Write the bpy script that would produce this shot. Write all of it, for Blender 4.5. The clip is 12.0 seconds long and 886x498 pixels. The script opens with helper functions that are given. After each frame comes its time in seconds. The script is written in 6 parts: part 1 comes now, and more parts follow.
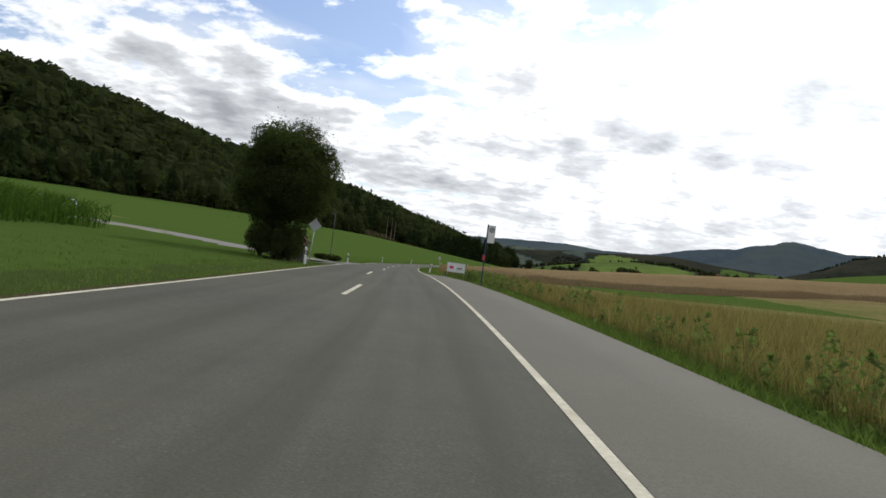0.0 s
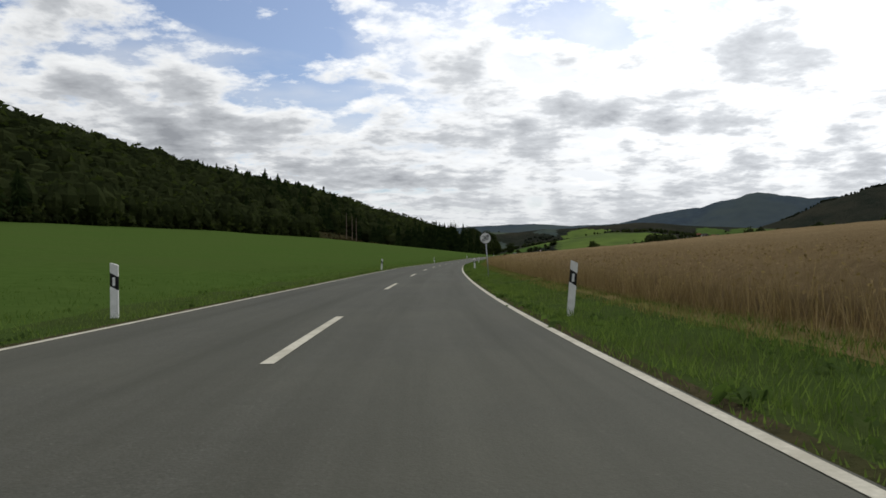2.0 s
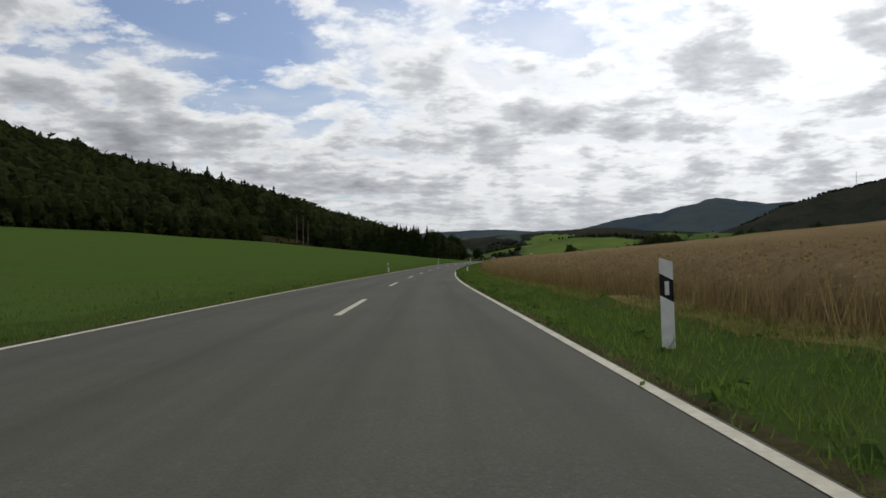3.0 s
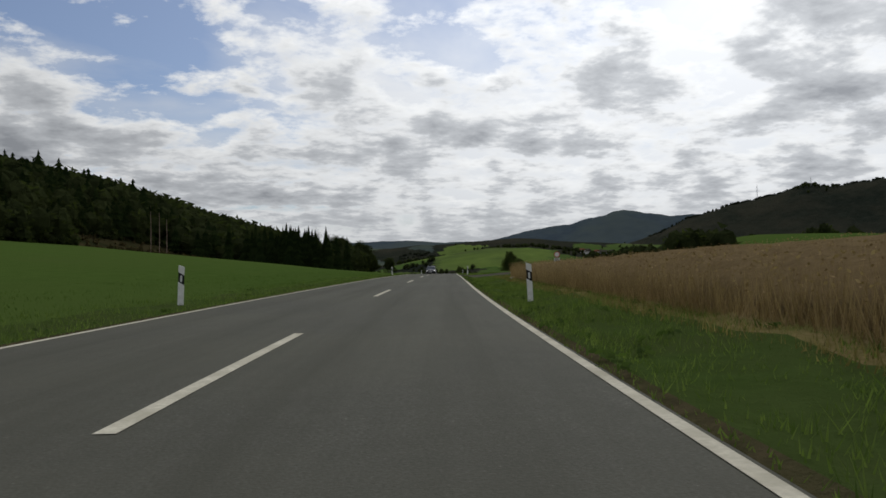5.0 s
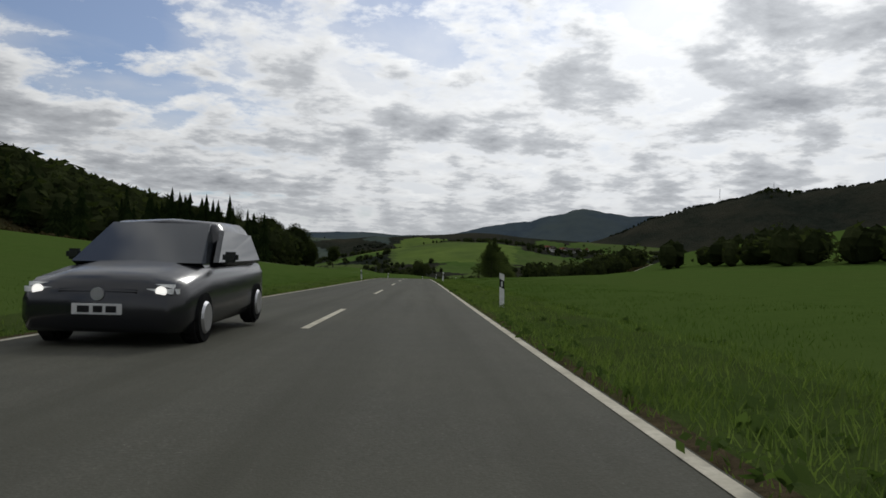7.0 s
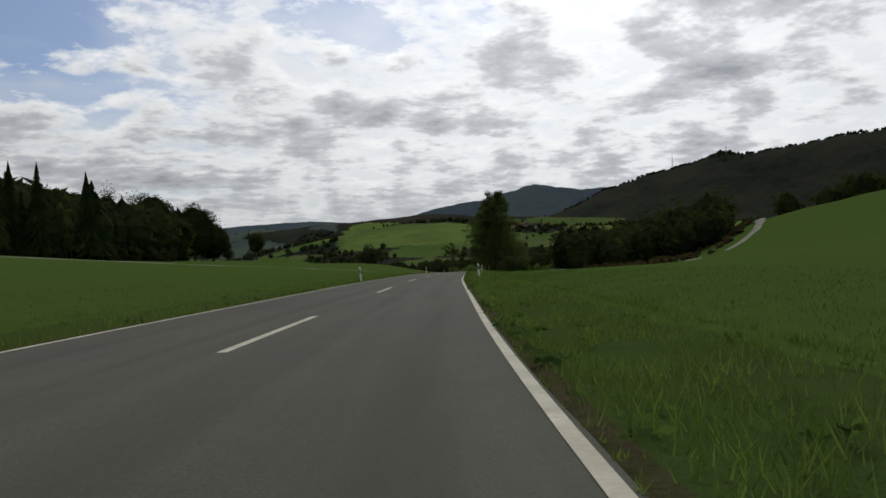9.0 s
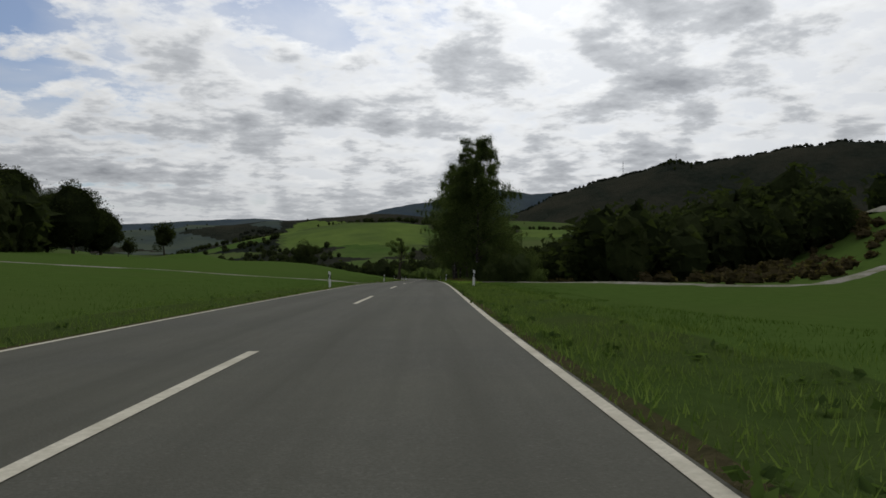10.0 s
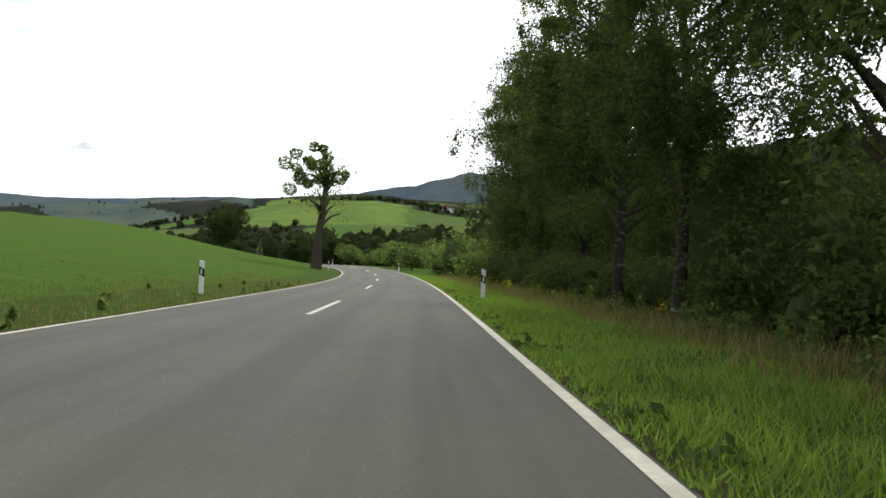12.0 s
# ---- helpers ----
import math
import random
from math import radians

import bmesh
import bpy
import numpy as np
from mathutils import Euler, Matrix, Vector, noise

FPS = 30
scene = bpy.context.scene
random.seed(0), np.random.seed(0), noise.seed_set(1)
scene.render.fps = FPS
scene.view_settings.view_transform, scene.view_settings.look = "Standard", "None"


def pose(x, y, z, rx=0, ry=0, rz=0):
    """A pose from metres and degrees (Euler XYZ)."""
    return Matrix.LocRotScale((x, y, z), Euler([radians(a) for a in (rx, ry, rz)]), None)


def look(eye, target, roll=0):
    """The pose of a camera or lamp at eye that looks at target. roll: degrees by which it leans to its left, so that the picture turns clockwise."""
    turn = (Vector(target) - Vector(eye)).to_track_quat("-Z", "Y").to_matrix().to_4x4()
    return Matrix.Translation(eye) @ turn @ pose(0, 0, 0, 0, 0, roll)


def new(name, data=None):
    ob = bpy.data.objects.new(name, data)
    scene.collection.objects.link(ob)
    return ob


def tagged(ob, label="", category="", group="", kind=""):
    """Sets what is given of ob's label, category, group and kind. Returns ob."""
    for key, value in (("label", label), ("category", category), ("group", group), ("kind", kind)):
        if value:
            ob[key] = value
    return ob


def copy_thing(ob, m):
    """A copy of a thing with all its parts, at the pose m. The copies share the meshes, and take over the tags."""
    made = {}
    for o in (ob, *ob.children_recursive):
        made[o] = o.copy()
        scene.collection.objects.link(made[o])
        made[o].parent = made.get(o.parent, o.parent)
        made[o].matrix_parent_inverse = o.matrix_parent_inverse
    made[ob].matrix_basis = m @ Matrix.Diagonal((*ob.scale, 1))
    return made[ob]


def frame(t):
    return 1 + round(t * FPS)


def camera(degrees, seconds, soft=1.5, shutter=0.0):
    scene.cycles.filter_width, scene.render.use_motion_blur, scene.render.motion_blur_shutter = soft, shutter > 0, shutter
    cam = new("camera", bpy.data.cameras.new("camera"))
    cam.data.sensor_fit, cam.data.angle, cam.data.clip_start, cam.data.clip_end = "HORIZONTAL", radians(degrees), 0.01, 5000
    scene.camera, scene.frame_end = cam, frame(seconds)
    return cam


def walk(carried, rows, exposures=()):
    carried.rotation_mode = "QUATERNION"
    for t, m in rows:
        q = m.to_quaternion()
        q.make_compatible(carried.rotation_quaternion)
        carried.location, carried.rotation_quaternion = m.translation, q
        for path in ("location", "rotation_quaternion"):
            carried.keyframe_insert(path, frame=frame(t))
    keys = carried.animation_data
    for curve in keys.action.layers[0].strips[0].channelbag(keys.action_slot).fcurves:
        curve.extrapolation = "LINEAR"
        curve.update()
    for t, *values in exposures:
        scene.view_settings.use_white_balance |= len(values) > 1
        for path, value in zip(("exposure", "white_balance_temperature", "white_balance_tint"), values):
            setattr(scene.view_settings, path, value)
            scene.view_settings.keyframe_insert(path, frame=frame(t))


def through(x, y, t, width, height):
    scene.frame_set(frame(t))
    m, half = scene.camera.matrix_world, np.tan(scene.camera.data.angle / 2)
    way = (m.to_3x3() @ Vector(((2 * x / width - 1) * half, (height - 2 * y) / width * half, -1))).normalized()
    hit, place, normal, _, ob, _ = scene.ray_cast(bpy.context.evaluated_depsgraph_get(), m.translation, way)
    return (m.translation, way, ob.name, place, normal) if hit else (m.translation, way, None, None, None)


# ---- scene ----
# One length unit of the plan below is a little over a metre of the real road; K brings the plan to the model's metres.
K = 0.635
cam = camera(62.6, 12.0, soft=1.6)
PATH = (
    (0.0, 1.916, 9.993, 0.703, -0.186, -7.200, -3.391),
    (0.5, 1.903, 27.503, 0.315, -0.275, -4.147, -2.116),
    (1.0, 2.023, 45.780, -0.147, -0.221, -3.704, -1.453),
    (1.5, 2.029, 67.022, -0.728, -0.611, 1.100, -2.672),
    (2.0, 3.296, 89.394, -1.292, -0.441, 0.388, -6.018),
    (2.5, 5.256, 110.850, -1.805, -0.201, 0.668, -8.130),
    (3.0, 7.941, 132.820, -2.227, 0.014, 0.614, -9.016),
    (3.5, 11.022, 154.747, -2.668, 0.229, 0.561, -10.099),
    (4.0, 14.661, 176.570, -3.099, 0.444, 0.508, -11.221),
    (4.5, 18.898, 198.273, -3.412, 0.659, 0.454, -13.686),
    (5.0, 24.389, 221.179, -3.581, 0.854, 0.661, -16.083),
    (5.5, 30.164, 242.219, -3.735, 0.895, -0.025, -17.814),
    (6.0, 36.862, 264.788, -3.950, 0.735, -0.162, -19.247),
    (6.5, 43.192, 285.398, -4.210, 0.684, -2.170, -18.726),
    (7.0, 50.176, 308.311, -4.705, 0.405, -1.360, -19.488),
    (7.5, 57.446, 331.135, -5.292, 0.126, -0.551, -19.458),
    (8.0, 64.697, 353.980, -5.874, -0.154, 0.258, -19.248),
    (8.5, 71.966, 376.801, -6.576, -0.433, 1.067, -20.134),
    (9.0, 81.058, 401.304, -7.524, -0.874, 2.319, -23.323),
    (9.5, 90.866, 424.383, -8.444, -0.947, 2.733, -26.235),
    (10.0, 102.194, 448.575, -9.458, -0.810, 0.761, -27.359),
    (10.5, 113.642, 472.034, -10.544, -1.037, -0.665, -27.874),
    (11.0, 126.408, 498.086, -12.085, -1.651, -0.512, -27.907),
    (11.5, 138.729, 522.231, -13.533, -1.795, -0.691, -28.828),
    (12.0, 152.074, 549.031, -15.201, -1.872, -1.021, -28.679),
)
walk(cam, [(t, pose(x * K, y * K, z * K, 90 + p, r, w)) for t, x, y, z, p, r, w in PATH],
     exposures=[(0.0, 0.10, 6350, 9), (0.5, -0.05, 6350, 9), (1.0, -0.17, 6350, 9), (1.5, -0.20, 6350, 9), (2.0, -0.30, 6350, 9), (2.7, -0.44, 6350, 9), (4.5, -0.62, 6350, 9), (6.5, -0.68, 6350, 9), (9.0, -0.64, 6350, 9), (10.3, -0.76, 6350, 9), (10.6, -0.58, 6350, 9), (11.0, -0.02, 6350, 9), (11.5, 0.66, 6350, 9), (12.0, 0.86, 6350, 9)])

# ---- light ----
SUN_AZ, SUN_EL = radians(36), radians(38)      # sun ahead to the right, behind thin cloud
sun_data = bpy.data.lights.new("sun", "SUN")
sun_data.energy, sun_data.angle, sun_data.color = 1.5, radians(12), (1.0, 0.97, 0.91)
sun = new("sun", sun_data)
sun_way = Vector((math.sin(SUN_AZ) * math.cos(SUN_EL), math.cos(SUN_AZ) * math.cos(SUN_EL), math.sin(SUN_EL)))
sun.matrix_world = look((0, 0, 200), Vector((0, 0, 200)) - sun_way)


def nodes_of(owner):
    owner.use_nodes = True
    nt = owner.node_tree
    nt.nodes.clear()
    return nt


class Tree:
    """A thin wrapper that strings shader nodes together."""

    def __init__(self, owner):
        self.nt = nodes_of(owner)

    def node(self, kind, out=None, **values):
        n = self.nt.nodes.new(kind)
        for key, value in values.items():
            if key == "op":
                n.operation = value
                continue
            socket = n.inputs[int(key[1:])] if key[0] == "i" and key[1:].isdigit() else n.inputs[key.replace("_", " ")]
            if isinstance(value, bpy.types.NodeSocket):
                self.nt.links.new(value, socket)
            else:
                socket.default_value = value
        return n.outputs[out] if out is not None else n

    def math(self, op, a, b=0.5, clamp=False):
        n = self.node("ShaderNodeMath", op=op, i0=a, i1=b)
        n.use_clamp = clamp
        return n.outputs[0]

    def mix(self, fac, a, b, blend="MIX"):
        n = self.nt.nodes.new("ShaderNodeMix")
        n.data_type, n.blend_type = "RGBA", blend
        for socket, value in ((n.inputs[0], fac), (n.inputs[6], a), (n.inputs[7], b)):
            if isinstance(value, bpy.types.NodeSocket):
                self.nt.links.new(value, socket)
            else:
                socket.default_value = (*value, 1) if isinstance(value, tuple) else value
        return n.outputs[2]

    def ramp(self, fac, *stops):
        n = self.nt.nodes.new("ShaderNodeValToRGB")
        els = n.color_ramp.elements
        while len(els) < len(stops):
            els.new(0.5)
        for el, (pos, col) in zip(els, stops):
            el.position, el.color = pos, (*col, 1) if isinstance(col, tuple) else (col, col, col, 1)
        self.nt.links.new(fac, n.inputs[0])
        return n.outputs[0]

    def noise(self, scale, detail=4, rough=0.55, vec=None, distort=0.0):
        kw = {"Vector": vec} if vec is not None else {}
        return self.node("ShaderNodeTexNoise", 0, Scale=scale, Detail=detail, Roughness=rough, Distortion=distort, **kw)


def build_sky():
    world = bpy.data.worlds.new("sky")
    scene.world = world
    t = Tree(world)
    way = t.node("ShaderNodeTexCoord", "Generated")
    xyz = t.node("ShaderNodeSeparateXYZ", Vector=way)
    up = t.math("MAXIMUM", xyz.outputs[2], 0.0)
    flat = t.math("ADD", up, 0.19)
    px = t.math("DIVIDE", xyz.outputs[0], flat)
    py = t.math("DIVIDE", xyz.outputs[1], flat)
    plane = t.node("ShaderNodeCombineXYZ", 0, X=px, Y=py, Z=3.7)

    def towards(az, el, tight, amount):
        """Most in the given direction, fading off round it."""
        a, e = radians(az), radians(el)
        d = t.node("ShaderNodeVectorMath", 1, op="DOT_PRODUCT", i0=way, i1=(math.sin(a) * math.cos(e), math.cos(a) * math.cos(e), math.sin(e)))
        return t.math("MULTIPLY", t.math("POWER", t.math("MAXIMUM", d, 0.0), tight), amount)

    def total(*terms):
        out = terms[0]
        for term in terms[1:]:
            out = t.math("ADD", out, term)
        return out

    def thickness(where, detail):
        """How thick the heaped clouds are."""
        return total(t.math("MULTIPLY", t.noise(1.3, 2, 0.5, where), 0.32), t.math("MULTIPLY", t.noise(4.9, detail, 0.61, where, 0.1), 0.68))
    high = t.node("ShaderNodeVectorMath", 0, op="MULTIPLY", i0=plane, i1=(0.962, 0.962, 1.0))
    # open blue stands to the left, a heavy bank high to the right with bright gaps beside it
    lobes = total(t.ramp(up, (0.0, 0.05), (0.12, 0.045), (0.30, 0.015)), towards(-5, 15.5, 240.0, -0.085), towards(-15, 18, 500.0, -0.05), towards(0, 20.5, 600.0, 0.085), towards(18, 15.5, 1500.0, -0.08),
                  towards(45, 17, 240.0, 0.075), towards(28, 15, 900.0, 0.055), towards(36, 15, 400.0, -0.10), towards(38, 9, 400.0, -0.075), towards(-24, 17, 200.0, 0.06), towards(-14, 8, 300.0, 0.05))
    dens = total(thickness(plane, 10), lobes)
    dens_high = total(thickness(high, 3), lobes)
    heap = t.ramp(dens, (0.445, 0.0), (0.49, 0.55), (0.535, 1.0))
    shade = total(t.math("MULTIPLY", dens, 0.62), t.math("MULTIPLY", dens_high, 0.38), t.math("MULTIPLY", xyz.outputs[0], 0.03), -0.018)
    body = t.ramp(shade, (0.462, (1.30, 1.295, 1.28)), (0.520, (1.10, 1.10, 1.10)), (0.566, (0.76, 0.775, 0.80)), (0.68, (0.42, 0.435, 0.465)))
    thin = total(t.noise(0.7, 7, 0.55, plane, 0.2), t.math("MULTIPLY", xyz.outputs[0], 0.30), t.math("MULTIPLY", up, -0.36), towards(-6, 16, 60.0, -0.07), 0.05)
    veil = t.ramp(thin, (0.35, 0.13), (0.57, 0.93))
    air = t.node("ShaderNodeTexSky")
    air.sky_type, air.sun_disc, air.sun_elevation, air.sun_rotation, air.dust_density = "NISHITA", False, SUN_EL, SUN_AZ, 1.0
    blue = t.mix(1.0, air.outputs[0], (0.078, 0.090, 0.112), "MULTIPLY")
    # glow of the veiled sun on the clouds
    dot = t.node("ShaderNodeVectorMath", 1, op="DOT_PRODUCT", i0=way, i1=tuple(sun_way))
    glow = t.math("ADD", t.math("MULTIPLY", t.math("POWER", t.math("MAXIMUM", dot, 0.0), 6.0), 1.10), 0.82)
    lit = t.node("ShaderNodeCombineXYZ", 0, X=glow, Y=glow, Z=glow)
    soft = t.math("ADD", t.math("MULTIPLY", glow, 0.75), 0.24)
    soft = t.node("ShaderNodeCombineXYZ", 0, X=soft, Y=soft, Z=soft)
    colour = t.mix(veil, blue, t.mix(1.0, (1.05, 1.055, 1.07), lit, "MULTIPLY"))
    colour = t.mix(heap, colour, t.mix(1.0, body, soft, "MULTIPLY"))
    # milky band low over the hills
    low = t.ramp(up, (0.0, 1.0), (0.09, 0.0))
    colour = t.mix(t.math("MULTIPLY", low, 0.55), colour, (0.80, 0.815, 0.83))
    back = t.node("ShaderNodeBackground", 0, Color=colour, Strength=1.0)
    t.node("ShaderNodeOutputWorld", Surface=back)


build_sky()


# ---- materials ----
def material(name, make, rough=0.8, bump=None, spec=0.0, metal=0.0, scale=1.0):
    """make(t, coords) returns the base colour; bump(t, coords) a height."""
    m = bpy.data.materials.new(name)
    t = Tree(m)
    co = t.node("ShaderNodeTexCoord", "Object")
    co = t.node("ShaderNodeVectorMath", 0, op="SCALE", i0=co, Scale=1 / K)
    base = make(t, co) if callable(make) else make
    bsdf = t.node("ShaderNodeBsdfPrincipled")
    for key, value in (("Base Color", base), ("Roughness", rough), ("Metallic", metal), ("Specular IOR Level", spec)):
        value = value(t, co) if callable(value) else value
        if isinstance(value, bpy.types.NodeSocket):
            t.nt.links.new(value, bsdf.inputs[key])
        else:
            bsdf.inputs[key].default_value = (*value, 1) if isinstance(value, tuple) else value
    if bump:
        height, strength, dist = bump(t, co)
        n = t.node("ShaderNodeBump", 0, Strength=strength, Distance=dist, Height=height)
        t.nt.links.new(n, bsdf.inputs["Normal"])
    t.node("ShaderNodeOutputMaterial", Surface=bsdf.outputs[0])
    return m


def asphalt_colour(t, co):
    """Worn road asphalt; the road's own coordinates give wheel tracks, streaks and cracks along it."""
    uv = t.node("ShaderNodeUVMap", 0)
    across = t.node("ShaderNodeSeparateXYZ", Vector=uv)
    lat, run = across.outputs[0], across.outputs[1]
    grain = t.noise(60, 2, 0.7, co)
    wear = t.noise(0.30, 5, 0.6, co)
    tone = t.ramp(grain, (0.3, (0.070, 0.069, 0.056)), (0.55, (0.092, 0.090, 0.074)), (0.72, (0.116, 0.114, 0.094)), (0.78, (0.26, 0.255, 0.215)))
    tone = t.mix(t.ramp(t.noise(4.0, 4, 0.65, co), (0.40, 0.0), (0.75, 0.40)), tone, (0.064, 0.063, 0.051))
    tone = t.mix(t.ramp(wear, (0.38, 0.0), (0.66, 0.6)), tone, (0.106, 0.103, 0.079))
    # streaks drawn out along the road, and the polished, darker wheel tracks
    drawn = t.node("ShaderNodeCombineXYZ", 0, X=t.math("MULTIPLY", lat, 3.2), Y=t.math("MULTIPLY", run, 0.10))
    streak = t.noise(1.0, 5, 0.6, drawn)
    tone = t.mix(t.ramp(streak, (0.42, 0.0), (0.68, 0.5)), tone, (0.066, 0.065, 0.050))
    side = t.math("ABSOLUTE", t.math("SUBTRACT", t.math("ABSOLUTE", lat), 1.08))
    track = t.ramp(t.math("ABSOLUTE", t.math("SUBTRACT", side, 0.52)), (0.0, 1.0), (0.30, 0.0))
    tone = t.mix(t.math("MULTIPLY", track, t.ramp(streak, (0.30, 0.15), (0.65, 0.55))), tone, (0.062, 0.061, 0.047))
    return tone


def speckle(a, b, scale, detail=5):
    return lambda t, co: t.ramp(t.noise(scale, detail, 0.65, co), (0.3, a), (0.7, b))


def two_scale(a, b, c, fine, coarse):
    def make(t, co):
        f = t.ramp(t.noise(fine, 5, 0.65, co), (0.3, a), (0.7, b))
        return t.mix(t.ramp(t.noise(coarse, 4, 0.6, co), (0.38, 0.0), (0.66, 0.8)), f, c)
    return make


def per_piece(a, b, grain=8.0):
    """Colour that varies from blade to blade or leaf to leaf."""
    def make(t, co):
        island = t.node("ShaderNodeNewGeometry", "Random Per Island")
        base = t.ramp(island, (0.0, a), (1.0, b))
        return t.mix(t.ramp(t.noise(grain, 3, 0.6, co), (0.35, 0.0), (0.75, 0.45)), base, tuple(0.55 * v for v in a))
    return make


def leafy(name, make, through=0.4):
    """A leaf or blade: matt, and lit from behind as well."""
    m = bpy.data.materials.new(name)
    t = Tree(m)
    co = t.node("ShaderNodeTexCoord", "Object")
    co = t.node("ShaderNodeVectorMath", 0, op="SCALE", i0=co, Scale=1 / K)
    base = make(t, co)
    front = t.node("ShaderNodeBsdfDiffuse", 0, Color=base)
    behind = t.node("ShaderNodeBsdfTranslucent", 0, Color=t.mix(1.0, base, (1.15, 1.25, 0.7), "MULTIPLY"))
    t.node("ShaderNodeOutputMaterial", Surface=t.node("ShaderNodeMixShader", 0, i0=through, i1=front, i2=behind))
    return m


M = {}
M["asphalt"] = material("asphalt", asphalt_colour, 0.8, lambda t, co: (t.noise(70, 3, 0.7, co), 0.3, 0.01), 0.04)
M["old_asphalt"] = material("old_asphalt", two_scale((0.17, 0.165, 0.157), (0.27, 0.262, 0.25), (0.21, 0.19, 0.165), 40, 0.8), 0.9, lambda t, co: (t.noise(40, 4, 0.7, co), 0.5, 0.015))
M["paint"] = material("road_paint", two_scale((0.46, 0.43, 0.34), (0.66, 0.62, 0.51), (0.40, 0.37, 0.29), 30, 3.0), 0.6, lambda t, co: (t.noise(60, 3, 0.7, co), 0.3, 0.005))
M["meadow"] = material("meadow", two_scale((0.048, 0.083, 0.017), (0.066, 0.105, 0.024), (0.062, 0.092, 0.023), 1.6, 0.05), 0.9, lambda t, co: (t.noise(9, 5, 0.75, co), 0.5, 0.08))
M["verge"] = material("verge", two_scale((0.046, 0.072, 0.018), (0.066, 0.100, 0.027), (0.062, 0.080, 0.026), 5.0, 0.5), 0.9, lambda t, co: (t.noise(14, 5, 0.75, co), 0.8, 0.06))
M["soil"] = material("soil", two_scale((0.055, 0.045, 0.028), (0.11, 0.085, 0.05), (0.05, 0.06, 0.02), 9.0, 0.6), 0.95, lambda t, co: (t.noise(18, 5, 0.7, co), 0.8, 0.05))
M["wheat_ground"] = material("wheat_ground", two_scale((0.19, 0.135, 0.070), (0.32, 0.24, 0.130), (0.22, 0.155, 0.080), 5.0, 0.10), 0.95, lambda t, co: (t.noise(9, 5, 0.75, co), 1.0, 0.15))
M["gravel"] = material("gravel", two_scale((0.20, 0.185, 0.16), (0.34, 0.32, 0.28), (0.13, 0.14, 0.07), 26, 0.7), 0.95, lambda t, co: (t.noise(30, 4, 0.7, co), 0.7, 0.03))
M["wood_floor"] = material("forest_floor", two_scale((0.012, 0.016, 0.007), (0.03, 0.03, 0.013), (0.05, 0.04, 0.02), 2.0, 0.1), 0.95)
M["far_field"] = material("far_field", two_scale((0.045, 0.080, 0.020), (0.070, 0.115, 0.028), (0.085, 0.095, 0.040), 0.05, 0.006), 0.95)
M["bright_field"] = material("bright_field", two_scale((0.085, 0.125, 0.030), (0.12, 0.165, 0.042), (0.07, 0.10, 0.032), 0.03, 0.012), 0.95)
# far woods and fields paled grey-blue, distance haze painted into their colour
M["hazy_wood"] = material("haze_paled_woods", two_scale((0.040, 0.054, 0.052), (0.062, 0.077, 0.068), (0.085, 0.100, 0.064), 0.03, 0.005), 0.95)
M["stubble"] = material("stubble", two_scale((0.16, 0.125, 0.05), (0.27, 0.20, 0.10), (0.10, 0.12, 0.03), 12, 1.2), 0.95, lambda t, co: (t.noise(20, 5, 0.75, co), 0.8, 0.04))
M["dry_meadow"] = material("dry_meadow", two_scale((0.13, 0.115, 0.042), (0.23, 0.19, 0.085), (0.10, 0.115, 0.035), 3.0, 0.25), 0.95, lambda t, co: (t.noise(10, 5, 0.75, co), 0.8, 0.06))
M["far_wood"] = material("far_wood", two_scale((0.014, 0.018, 0.014), (0.030, 0.035, 0.026), (0.050, 0.047, 0.033), 0.045, 0.005), 0.95, lambda t, co: (t.noise(0.10, 4, 0.7, co), 1.0, 6.0))
# farthest wooded hills: blue-grey haze of distance mixed into the base colour
M["haze_blue_wood"] = material("hazed_wooded_hill", two_scale((0.038, 0.052, 0.066), (0.056, 0.074, 0.088), (0.068, 0.084, 0.080), 0.02, 0.003), 0.95)
M["conifer"] = leafy("conifer", per_piece((0.015, 0.026, 0.009), (0.036, 0.052, 0.017), 1.5), 0.25)
M["leaf"] = leafy("leaf", per_piece((0.070, 0.097, 0.034), (0.160, 0.205, 0.080), 3.0), 0.6)
M["far_leaf"] = leafy("far_leaf", per_piece((0.030, 0.036, 0.024), (0.044, 0.050, 0.033), 0.02), 0.35)
M["far_conifer"] = leafy("far_conifer", per_piece((0.020, 0.027, 0.018), (0.032, 0.039, 0.025), 0.02), 0.35)
M["dark_leaf"] = leafy("dark_leaf", per_piece((0.025, 0.033, 0.013), (0.056, 0.068, 0.026), 2.0), 0.4)
M["grass"] = leafy("grass_blade", per_piece((0.062, 0.098, 0.024), (0.165, 0.215, 0.066), 0.8), 0.5)
M["dry_scrub"] = leafy("dry_scrub", per_piece((0.05, 0.042, 0.02), (0.12, 0.095, 0.05), 2.0))
M["straw"] = leafy("straw", per_piece((0.17, 0.112, 0.058), (0.40, 0.295, 0.165), 1.2), 0.25)
M["dry_grass"] = leafy("dry_grass", per_piece((0.10, 0.085, 0.035), (0.30, 0.24, 0.11), 2.0))
M["bark"] = material("bark", two_scale((0.035, 0.028, 0.02), (0.09, 0.075, 0.06), (0.05, 0.05, 0.03), 12, 2.0), 0.95, lambda t, co: (t.noise(14, 5, 0.7, co), 0.8, 0.03))
M["white_plastic"] = material("white_plastic", two_scale((0.62, 0.62, 0.60), (0.78, 0.78, 0.76), (0.48, 0.47, 0.42), 8, 3.0), 0.5)
M["black_plastic"] = material("black_plastic", speckle((0.012, 0.012, 0.012), (0.03, 0.03, 0.03), 10), 0.45)
